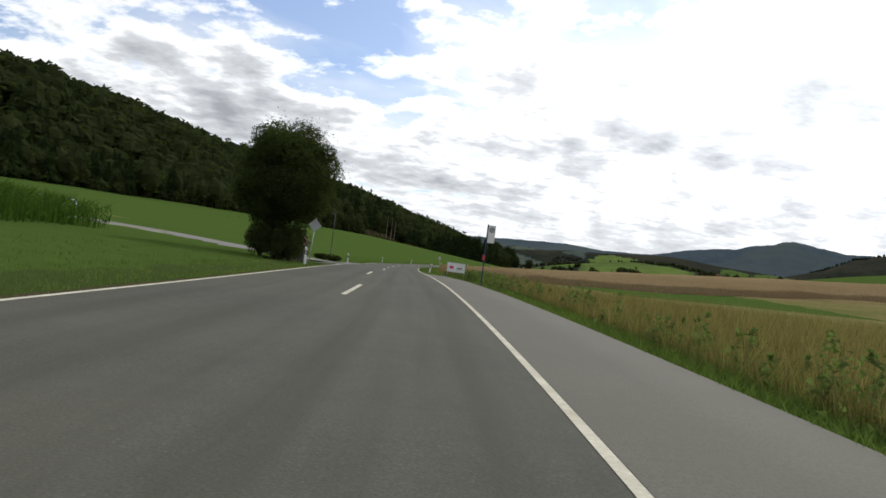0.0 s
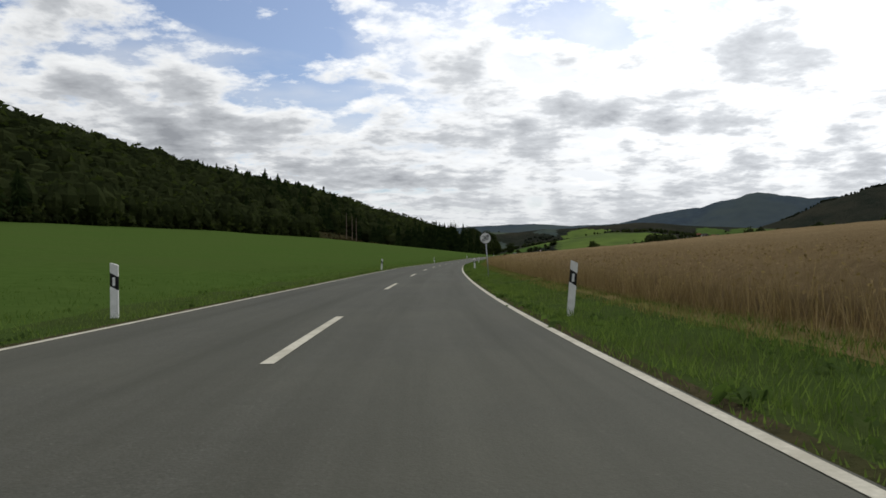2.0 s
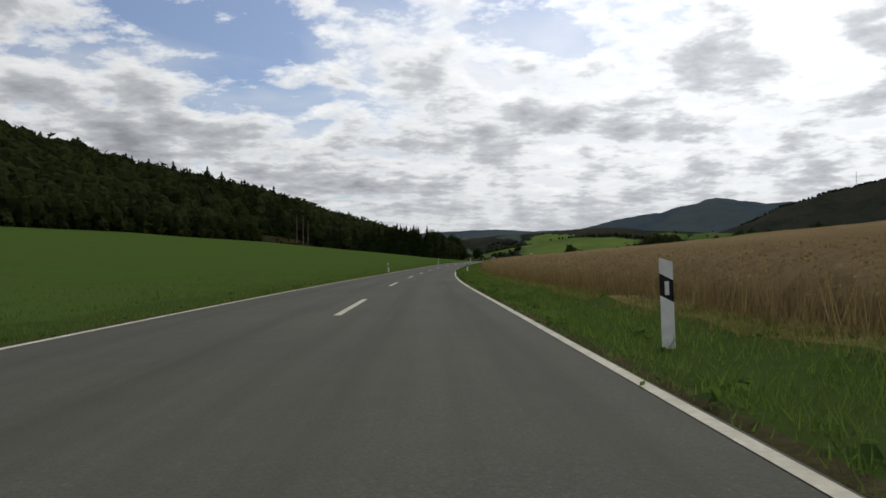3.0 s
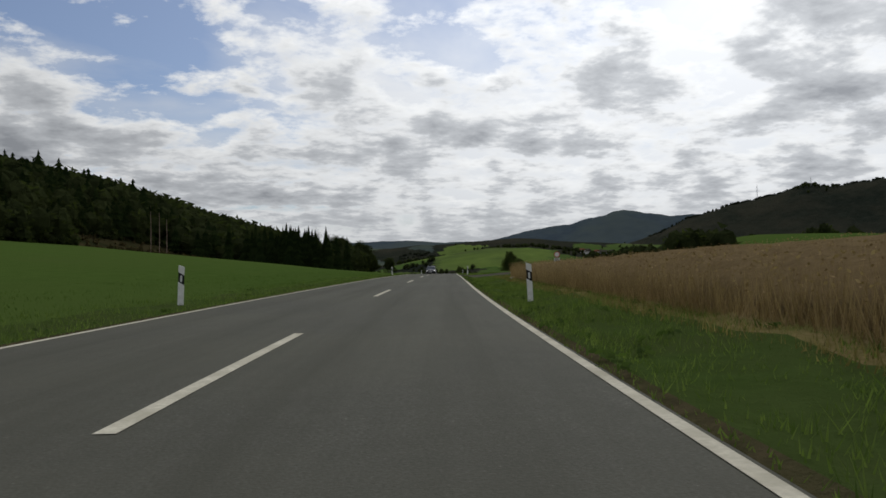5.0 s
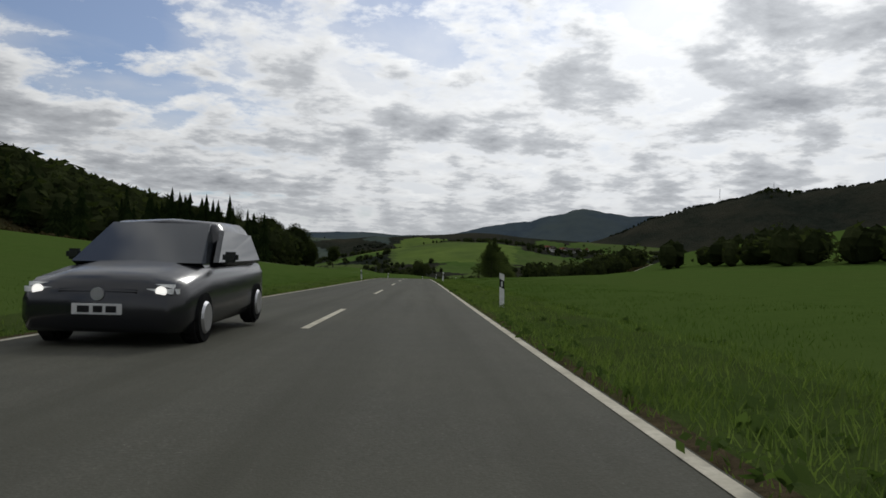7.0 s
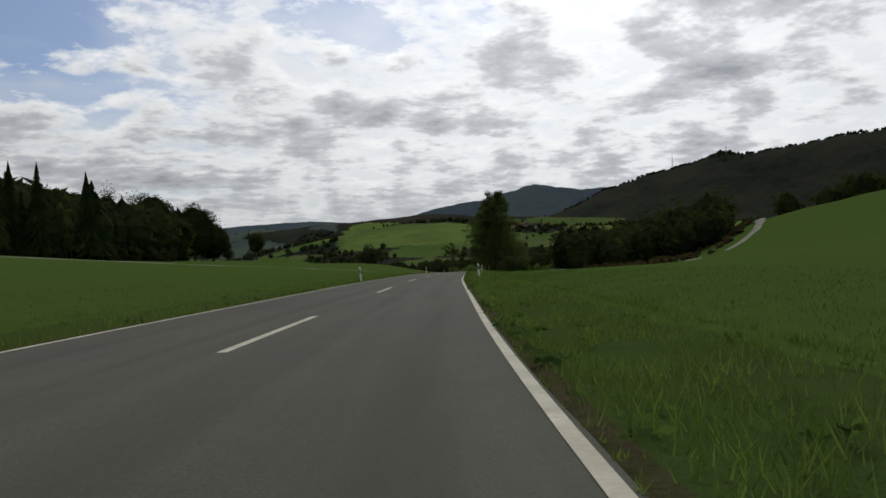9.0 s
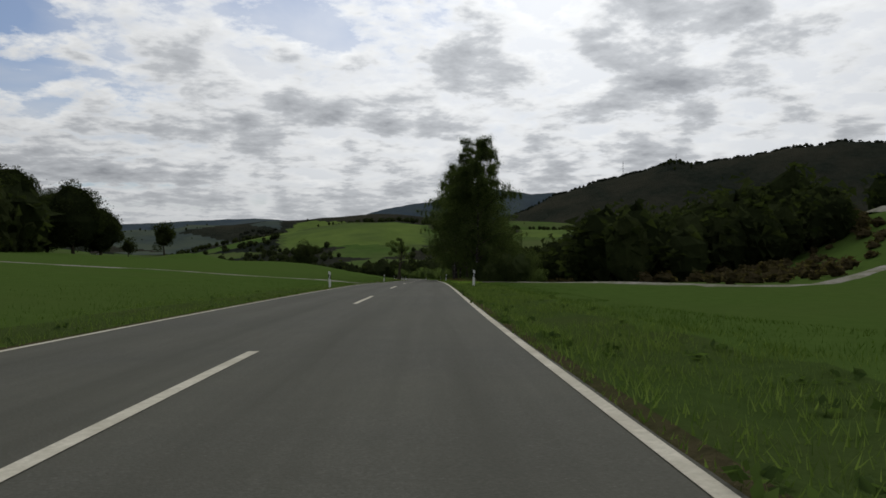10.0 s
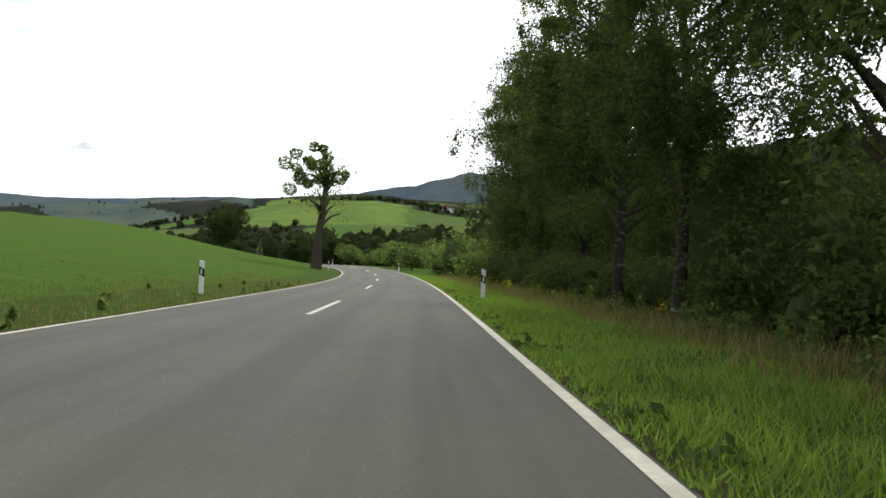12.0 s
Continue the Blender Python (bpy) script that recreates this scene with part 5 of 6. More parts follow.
M["wall_plaster"] = material("wall_plaster", two_scale((0.12, 0.105, 0.09), (0.19, 0.17, 0.15), (0.09, 0.08, 0.07), 7, 1.4), 0.9)
M["gable_board"] = material("gable_board", two_scale((0.20, 0.20, 0.20), (0.30, 0.30, 0.30), (0.15, 0.15, 0.15), 9, 2.0), 0.85)
M["dark_wood"] = material("dark_wood", two_scale((0.035, 0.025, 0.018), (0.075, 0.055, 0.04), (0.03, 0.025, 0.02), 14, 2.0), 0.85)
M["roof_tile"] = material("roof_tile", two_scale((0.055, 0.045, 0.040), (0.10, 0.085, 0.075), (0.06, 0.06, 0.045), 10, 2.0), 0.85)
M["red_roof"] = material("red_roof", two_scale((0.16, 0.06, 0.04), (0.24, 0.10, 0.07), (0.12, 0.07, 0.05), 3, 0.4), 0.9)
M["house_wall"] = material("house_wall", two_scale((0.55, 0.54, 0.50), (0.72, 0.71, 0.67), (0.48, 0.46, 0.42), 2, 0.3), 0.9)
M["window_dark"] = material("window_dark", speckle((0.012, 0.014, 0.018), (0.03, 0.035, 0.04), 3), 0.15, None, 0.5)


def standing(s, lat, sink=0.03):
    p = ground_at(np.array([float(s)]), np.array([float(lat)]))[0]
    return p[0], p[1], p[2] - sink


def heading(s):
    return math.degrees(float(np.interp(s, S, HEAD)))


def build_post():
    """A delineator: white three-sided body with a slanted black collar and reflectors."""
    ob = thing("delineator_post", "white plastic roadside post with slanted black band", "delineator post", "posts along the road")
    section = [(-0.052, -0.030), (0.052, -0.030), (0.042, 0.020), (0.0, 0.045), (-0.042, 0.020)]

    def prism(z0, z1, tilt0, tilt1, grow=1.0):
        bm = bmesh.new()
        low = [bm.verts.new((x * grow, y * grow, z0 + tilt0 * x)) for x, y in section]
        top = [bm.verts.new((x * grow, y * grow, z1 + tilt1 * x)) for x, y in section]
        bm.faces.new(low[::-1])
        bm.faces.new(top)
        for i in range(5):
            bm.faces.new((low[i], low[(i + 1) % 5], top[(i + 1) % 5], top[i]))
        return bm
    part("body", prism(-0.06, 0.42, 0, -0.55), M["white_plastic"], ob)
    band = part("band", prism(0.42, 0.595, -0.55, -0.55, 1.012), M["black_plastic"], ob, "slanted black band")
    part("reflector", box(bmesh.new(), (0.034, 0.008, 0.11), (0, -0.034, 0.505), 0.003), M["reflector"], band, "pale upright reflector")
    part("head", prism(0.595, 0.73, -0.55, -0.35), M["white_plastic"], ob)
    return ob


def build_posts():
    first = build_post()
    r = np.random.default_rng(51)
    rows = [(39.6, -3.05), (63.5, -3.1), (66.2, 3.0), (99.0, -3.0), (99.6, 3.0), (136, -3.0), (139, 3.0), (189, -3.0), (190, 3.0), (236.5, -3.35), (237, 3.0),
            (282, -3.05), (282.5, 3.0), (329, -3.0), (330, 3.0), (368, -3.0), (369, 3.0), (404.6, -3.0), (405, 2.95), (450.5, -3.2), (451.8, 3.0), (497.0, 3.34), (497, -3.1),
            (535.8, -3.1), (537.8, 3.0), (592, -3.1), (593.4, 3.0), (640, 3.1), (638, -3.1), (672, 3.1)]
    for k, (s, lat) in enumerate(rows):
        x, y, z = standing(s, lat, 0.0)
        m = pose(x * K, y * K, z * K, r.normal(0, 1.5), r.normal(0, 2.5), heading(s) + r.normal(0, 3))
        if k == 0:
            first.matrix_basis = m
        else:
            copy_thing(first, m)


build_posts()


def disc(bm, radius, depth, centre, segs=40):
    got = bmesh.ops.create_cone(bm, cap_ends=True, segments=segs, radius1=radius, radius2=radius, depth=depth)["verts"]
    bmesh.ops.rotate(bm, cent=(0, 0, 0), matrix=Matrix.Rotation(radians(90), 3, "X"), verts=got)
    bmesh.ops.translate(bm, vec=centre, verts=got)
    return bm


def ring(bm, outer, inner, depth, centre, segs=40):
    a = [2 * math.pi * i / segs for i in range(segs)]
    rows = []
    for rad, y in ((outer, -depth / 2), (inner, -depth / 2), (inner, depth / 2), (outer, depth / 2)):
        rows.append([bm.verts.new((centre[0] + rad * math.cos(t), centre[1] + y, centre[2] + rad * math.sin(t))) for t in a])
    for j in range(4):
        for i in range(segs):
            bm.faces.new((rows[j][i], rows[j][(i + 1) % segs], rows[(j + 1) % 4][(i + 1) % segs], rows[(j + 1) % 4][i]))
    bmesh.ops.recalc_face_normals(bm, faces=bm.faces)
    return bm


def lettering(name, text, size, at, mat, parent, label):
    """Raised lettering with the built-in font, as a mesh."""
    cu = bpy.data.curves.new(name, "FONT")
    cu.body, cu.size, cu.align_x, cu.align_y, cu.extrude = text, size * K, "CENTER", "CENTER", 0.004 * K
    ob = bpy.data.objects.new(name, cu)
    scene.collection.objects.link(ob)
    me = bpy.data.meshes.new_from_object(ob.evaluated_get(bpy.context.evaluated_depsgraph_get()))
    bpy.data.objects.remove(ob)
    me.materials.clear()
    me.materials.append(mat)
    out = new(name, me)
    out.parent = parent
    out.matrix_basis = Matrix.Translation([v * K for v in at]) @ pose(0, 0, 0, 90, 0, 0)
    return tagged(out, label)


def build_limit_sign():
    x, y, z = standing(119.2, 3.12, 0.0)
    ob = thing("end_of_limit_sign", "round grey-white sign ending the 70 limit, leaning", "road sign", "", (x, y, z), heading(119) - 3)
    ob.matrix_basis = ob.matrix_basis @ pose(0, 0, 0, 0, -4.5, 0)
    part("pole", rod(bmesh.new(), (0, 0, -0.2), (0, 0, 1.86), 0.023), M["galvanised"], ob, smooth=True)
    part("pole_cap", rod(bmesh.new(), (0, 0, 1.86), (0, 0, 1.885), 0.027, 0.018), M["black_plastic"], ob)
    plate = part("plate", disc(bmesh.new(), 0.222, 0.012, (0, -0.035, 1.60)), M["sign_white"], ob, "round pale sign plate")
    part("rim", ring(bmesh.new(), 0.226, 0.212, 0.016, (0, -0.036, 1.60)), M["sign_black"], plate, "thin black rim")
    lettering("numerals", "70", 0.26, (0, -0.0445, 1.60), M["bar_grey"], plate, "grey numerals 70")
    for k in range(5):
        off = (k - 2) * 0.021
        turn = Matrix.Rotation(radians(-42), 3, "Y")
        bm = box(bmesh.new(), (0.40 - abs(k - 2) * 0.012, 0.004, 0.008))
        bmesh.ops.translate(bm, vec=(0, 0, off), verts=bm.verts)
        bmesh.ops.rotate(bm, cent=(0, 0, 0), matrix=turn, verts=bm.verts)
        bmesh.ops.translate(bm, vec=(0, -0.052, 1.60), verts=bm.verts)
        part("slash", bm, M["sign_black"], plate, "slanted black bar")
    for zz in (1.52, 1.68):
        part("clamp", box(bmesh.new(), (0.07, 0.05, 0.02), (0, -0.012, zz), 0.004), M["galvanised"], ob)


def build_no_entry_sign():
    x, y, z = standing(276.5, 9.4, 0.30)
    ob = thing("closed_road_sign", "round white sign with red rim over white plate", "road sign", "", (x, y, z), heading(276) - 6)
    part("pole", rod(bmesh.new(), (0, 0, -0.2), (0, 0, 1.62), 0.022), M["galvanised"], ob, smooth=True)
    plate = part("plate", disc(bmesh.new(), 0.205, 0.012, (0, -0.032, 1.42)), M["sign_white"], ob, "round white sign plate")
    part("rim", ring(bmesh.new(), 0.21, 0.160, 0.016, (0, -0.033, 1.42)), M["sign_red"], plate, "red rim")
    note = part("note_plate", box(bmesh.new(), (0.42, 0.012, 0.30), (0, -0.032, 1.02), 0.006), M["sign_white"], ob, "white plate with lines of print")
    for k, w in enumerate((0.26, 0.32, 0.32, 0.22)):
        part("print_line", box(bmesh.new(), (w, 0.004, 0.030), (0, -0.041, 1.12 - 0.065 * k)), M["sign_black"], note)


def build_bus_stop():
    x, y, z = standing(37.8, 3.90, -0.09)
    ob = thing("bus_stop_pole", "dark blue bus stop pole with white sign panel", "bus stop", "", (x, y, z), heading(40))
    part("pole", box(bmesh.new(), (0.05, 0.05, 2.45), (0, 0, 1.12), 0.01), M["blue_paint"], ob)
    panel = part("sign_panel", box(bmesh.new(), (0.27, 0.025, 0.68), (0.165, 0, 1.98), 0.008), M["sign_white"], ob, "white sign panel")
    part("sign_mark", disc(bmesh.new(), 0.115, 0.031, (0.165, 0, 2.14)), M["sign_grey"], panel, "grey round mark")
    for k in range(4):
        part("print_line", box(bmesh.new(), (0.19, 0.029, 0.010), (0.165, 0, 1.92 - 0.05 * k)), M["reflector"], panel)
    case = part("timetable_case", box(bmesh.new(), (0.11, 0.04, 0.24), (-0.03, -0.045, 1.06), 0.008), M["blue_paint"], ob, "narrow timetable case")
    part("timetable", box(bmesh.new(), (0.085, 0.006, 0.19), (-0.03, -0.068, 1.06), 0.002), M["sign_red"], case, "red timetable sheet")
    # its twin across the road, beside the shelter
    x, y, z = standing(42.4, -3.55, 0.0)
    ob = thing("bus_stop_pole", "grey bus stop pole with a red timetable beside the shelter", "bus stop", "", (x, y, z), heading(41) + 180)
    part("pole", box(bmesh.new(), (0.05, 0.05, 1.7), (0, 0, 0.8), 0.01), M["blue_paint"], ob)
    case = part("timetable_case", box(bmesh.new(), (0.15, 0.05, 0.32), (0, 0.045, 0.98), 0.008), M["sign_white"], ob, "pale timetable case")
    part("timetable", box(bmesh.new(), (0.12, 0.006, 0.26), (0, 0.073, 0.98), 0.002), M["sign_red"], case, "red timetable sheet")


def build_priority_sign():
    x, y, z = standing(36.8, -2.58, 0.0)
    ob = thing("priority_sign", "diamond road sign seen from its grey back on a leaning pole", "road sign", "", (x, y, z), heading(42))
    ob.matrix_basis = ob.matrix_basis @ pose(0, 0, 0, 0, 3.0, 0)
    part("pole", rod(bmesh.new(), (0, 0, -0.2), (0, 0, 1.76), 0.018), M["galvanised"], ob, smooth=True)
    bm = box(bmesh.new(), (0.345, 0.012, 0.345), (0, 0, 0), 0.015)
    bmesh.ops.rotate(bm, cent=(0, 0, 0), matrix=Matrix.Rotation(radians(45), 3, "Y"), verts=bm.verts)
    bmesh.ops.translate(bm, vec=(0, -0.03, 1.5), verts=bm.verts)
    plate = part("plate", bm, M["sign_grey"], ob, "plain grey back of the sign")
    for zz in (1.43, 1.57):
        part("clamp", box(bmesh.new(), (0.20, 0.02, 0.02), (0, -0.016, zz), 0.004), M["galvanised"], plate)


def build_advert():
    x, y, z = standing(46.2, 3.56, -0.12)
    ob = thing("advertising_board", "white roadside board with a magenta arrow and print on steel legs", "sign board", "", (x, y, z), heading(47) - 10)
    ob.scale = (0.52, 0.52, 0.52)
    for xx in (-0.82, 0.82):
        part("leg", rod(bmesh.new(), (xx, 0.03, -0.15), (xx, 0.03, 1.42), 0.03), M["galvanised"], ob, smooth=True)
    panel = part("panel", box(bmesh.new(), (1.70, 0.03, 0.86), (0, 0, 0.98), 0.008), M["sign_white"], ob, "white panel")
    for size, at in (((1.76, 0.05, 0.035), (0, 0, 1.42)), ((1.76, 0.05, 0.035), (0, 0, 0.54)), ((0.035, 0.05, 0.88), (-0.86, 0, 0.98)), ((0.035, 0.05, 0.88), (0.86, 0, 0.98))):
        part("frame_bar", box(bmesh.new(), size, at, 0.006), M["galvanised"], panel)
    bm = bmesh.new()
    shape = [(-0.68, 0.0), (-0.46, 0.20), (-0.46, 0.10), (-0.22, 0.10), (-0.22, -0.12), (-0.46, -0.12), (-0.46, -0.20)]
    f = bm.faces.new([bm.verts.new((px, -0.018, 0.98 + pz)) for px, pz in shape])
    got = bmesh.ops.extrude_face_region(bm, geom=[f])["geom"]
    bmesh.ops.translate(bm, vec=(0, -0.006, 0), verts=[g for g in got if isinstance(g, bmesh.types.BMVert)])
    bmesh.ops.recalc_face_normals(bm, faces=bm.faces)
    part("arrow", bm, M["pink"], panel, "magenta arrow")
    part("print_line", box(bmesh.new(), (0.52, 0.006, 0.11), (0.35, -0.019, 0.94)), M["bar_grey"], panel)
    part("print_line", box(bmesh.new(), (0.60, 0.006, 0.03), (0.36, -0.019, 0.83)), M["bar_grey"], panel)
    bm = bmesh.new()
    pts = [(0.02 + 0.78 * u, 1.02 - 0.30 * math.cos(3.0 * u) * (1 - 0.2 * u)) for u in np.linspace(0, 1, 18)]
    for (x0, z0), (x1, z1) in zip(pts[:-1], pts[1:]):
        rod(bm, (x0, -0.02, z0), (x1, -0.02, z1), 0.010, None, 6)
    part("swoosh", bm, M["leaf_green"], panel, "thin green curved stroke")
    return ob


def build_lamp():
    x, y, z = standing(62.5, -4.3, 0.0)
    ob = thing("street_lamp", "tall dark street lamp with a short arm by the junction", "street lamp", "", (x, y, z), heading(60))
    part("pole", rod(bmesh.new(), (0, 0, -0.1), (0, 0, 0.95), 0.044, 0.040, 12), M["dark_steel"], ob, smooth=True)
    part("mast", rod(bmesh.new(), (0, 0, 0.95), (0, 0, 3.35), 0.026, 0.019, 12), M["dark_steel"], ob, smooth=True)
    arm = part("arm", rod(bmesh.new(), (0, 0, 3.34), (-0.10, 0, 3.38), 0.014), M["dark_steel"], ob, smooth=True)
    bm = box(bmesh.new(), (0.30, 0.11, 0.07), (-0.12, 0, 3.41), 0.03)
    head = part("lamp_head", bm, M["dark_steel"], arm, "flat grey lamp head")
    r = np.random.default_rng(52)
    for ds, dl in ((-0.5, 0.1), (0.3, -0.4), (-1.0, 0.35), (0.2, -0.75), (-0.2, 0.45)):
        shrub("weeds and low bush round the foot of the street lamp", at_road(62.5 + ds, -4.3 + dl), 0.42, 0.46, M["dark_leaf"], r, 1200, 0.035, "bushes by the lamp")
    return head


M["dark_steel"] = material("dark_steel", speckle((0.04, 0.045, 0.045), (0.08, 0.085, 0.085), 9), 0.55, None, 0.3, 0.3)


def build_shelter():
    """A small rendered hut with a tiled gable roof and an open front."""
    x, y, z = standing(44.2, -4.25, 0.02)
    ob = thing("bus_shelter", "small rendered bus shelter hut with a dark tiled gable roof", "bus shelter", "", (x, y, z), heading(50))
    w, d, h = 1.0, 1.3, 1.02
    for name, size, at in (("back_wall", (0.12, d, h), (-w / 2, 0, h / 2)), ("side_wall", (w, 0.12, h), (0, d / 2, h / 2)), ("side_wall", (w, 0.12, h), (0, -d / 2, h / 2)),
                           ("front_wall", (0.12, 0.35, h), (w / 2, -d / 2 + 0.23, h / 2)), ("front_wall", (0.12, 0.30, h), (w / 2, d / 2 - 0.21, h / 2))):
        part(name, box(bmesh.new(), size, at, 0.01), M["wall_plaster"], ob)
    for yy in (-d / 2, d / 2):
        bm = bmesh.new()
        tri = [(-w / 2, h), (w / 2, h), (0, h + 0.42)]
        f = bm.faces.new([bm.verts.new((px, yy - 0.055, pz)) for px, pz in tri])
        got = bmesh.ops.extrude_face_region(bm, geom=[f])["geom"]
        bmesh.ops.translate(bm, vec=(0, 0.11, 0), verts=[g for g in got if isinstance(g, bmesh.types.BMVert)])
        bmesh.ops.recalc_face_normals(bm, faces=bm.faces)
        part("gable", bm, M["gable_board"], ob, "weathered grey boarded gable")
    for side in (-1, 1):
        slope = math.atan2(0.42, w / 2)
        for k in range(5):
            u = (k + 0.5) / 5
            run = (w / 2 + 0.18)
            bm = box(bmesh.new(), (run / 5 / math.cos(slope) + 0.04, d + 0.5, 0.035), (0, 0, 0), 0.006, Matrix.Rotation(side * slope, 3, "Y"))
            bmesh.ops.translate(bm, vec=(side * run * u, 0, h + 0.45 - math.tan(slope) * run * u + 0.004 * (5 - k)), verts=bm.verts)
            part("roof_course", bm, M["roof_tile"], ob, "course of dark roof tiles")
    part("ridge", rod(bmesh.new(), (0, -d / 2 - 0.26, h + 0.47), (0, d / 2 + 0.26, h + 0.47), 0.05), M["roof_tile"], ob)
    part("bench", box(bmesh.new(), (0.3, d - 0.3, 0.05), (-w / 2 + 0.25, 0, 0.35), 0.01), M["dark_wood"], ob, "plain wooden bench")


def build_stones():
    r = np.random.default_rng(53)
    for s, lat, size in ((252.0, 3.95, 0.045), (253.4, 4.15, 0.028), (251.2, 4.25, 0.025)):
        x, y, z = standing(s, lat, 0.0)
        bm = bmesh.new()
        bmesh.ops.create_icosphere(bm, subdivisions=2, radius=size)
        for v in bm.verts:
            v.co *= 1 + 0.22 * noise.noise(v.co * 18 + Vector((s, 0, 0)))
            v.co.z *= 0.65
        ob = part("stone", bm, M["stone"], None, "pale stone lying at the edge of the corn field", True)
        ob.matrix_basis = pose(x * K, y * K, (z + size * 0.45 + 0.10) * K, 0, 0, r.uniform(0, 360))
        tagged(ob, "", "stone", "stones by the field")


def build_crumbs():
    """Loose crumbs of asphalt and gravel strewn over the mouths of the farm road and the access beside the birches."""
    r = np.random.default_rng(54)
    lat = np.concatenate([2.35 + 4.2 * r.random(900) ** 1.3, r.uniform(2.4, 4.5, 160)])
    s = np.concatenate([r.uniform(265.5, 275.0, 900), r.uniform(514, 523.5, 160)])
    p = ground_at(s, lat)
    p[:, 2] += 0.07 * ease((lat - 2.24) / 0.5) - 0.006
    shapes = [hull(r, (0, 0, 0.3), (0.6, 0.5, 0.35), 0.15, 6, 3) for _ in range(4)]
    stuff("loose_gravel", scatter(shapes, p, r.uniform(0.005, 0.018, len(p)), r, 1.2), M["crumb"], "dark loose crumbs of gravel strewn on the side road's mouth", "gravel")


M["crumb"] = material("crumb", two_scale((0.04, 0.036, 0.03), (0.13, 0.12, 0.10), (0.07, 0.06, 0.05), 14, 3), 0.95)
build_crumbs()
M["stone"] = material("pale_stone", two_scale((0.32, 0.30, 0.26), (0.48, 0.46, 0.42), (0.25, 0.23, 0.2), 12, 3), 0.9)
build_limit_sign()
build_no_entry_sign()
build_bus_stop()
build_priority_sign()
build_advert()
build_lamp()
build_shelter()
build_stones()


# ---- vehicles, houses and masts ----
M["car_paint"] = material("black_car_paint", speckle((0.010, 0.011, 0.013), (0.016, 0.017, 0.020), 4), 0.22, None, 0.6)
M["glass"] = material("car_glass", speckle((0.02, 0.024, 0.028), (0.035, 0.04, 0.045), 3), 0.06, None, 0.7)
M["tyre"] = material("tyre", speckle((0.012, 0.012, 0.012), (0.025, 0.025, 0.025), 20), 0.85)
M["rim"] = material("alloy_rim", speckle((0.38, 0.38, 0.40), (0.50, 0.50, 0.52), 10), 0.35, None, 0.5, 0.8)
M["lamp_glass"] = material("lamp_glass", speckle((0.65, 0.66, 0.66), (0.85, 0.85, 0.84), 30), 0.12, None, 0.6)


def lit(name, colour, strength):
    m = bpy.data.materials.new(name)
    t = Tree(m)
    t.node("ShaderNodeOutputMaterial", Surface=t.node("ShaderNodeEmission", 0, Color=(*colour, 1), Strength=strength))
    return m


M["headlight"] = lit("burning_headlight", (1.0, 0.97, 0.90), 1.6)


def loft(rows):
    """A closed skin through cross-sections, each a list of points."""
    bm = bmesh.new()
    made = [[bm.verts.new(p) for p in row] for row in rows]
    for a, b in zip(made[:-1], made[1:]):
        for i in range(len(a)):
            j = (i + 1) % len(a)
            bm.faces.new((a[i], a[j], b[j], b[i]))
    bm.faces.new(made[0][::-1])
    bm.faces.new(made[-1])
    bmesh.ops.recalc_face_normals(bm, faces=bm.faces)
    return bm


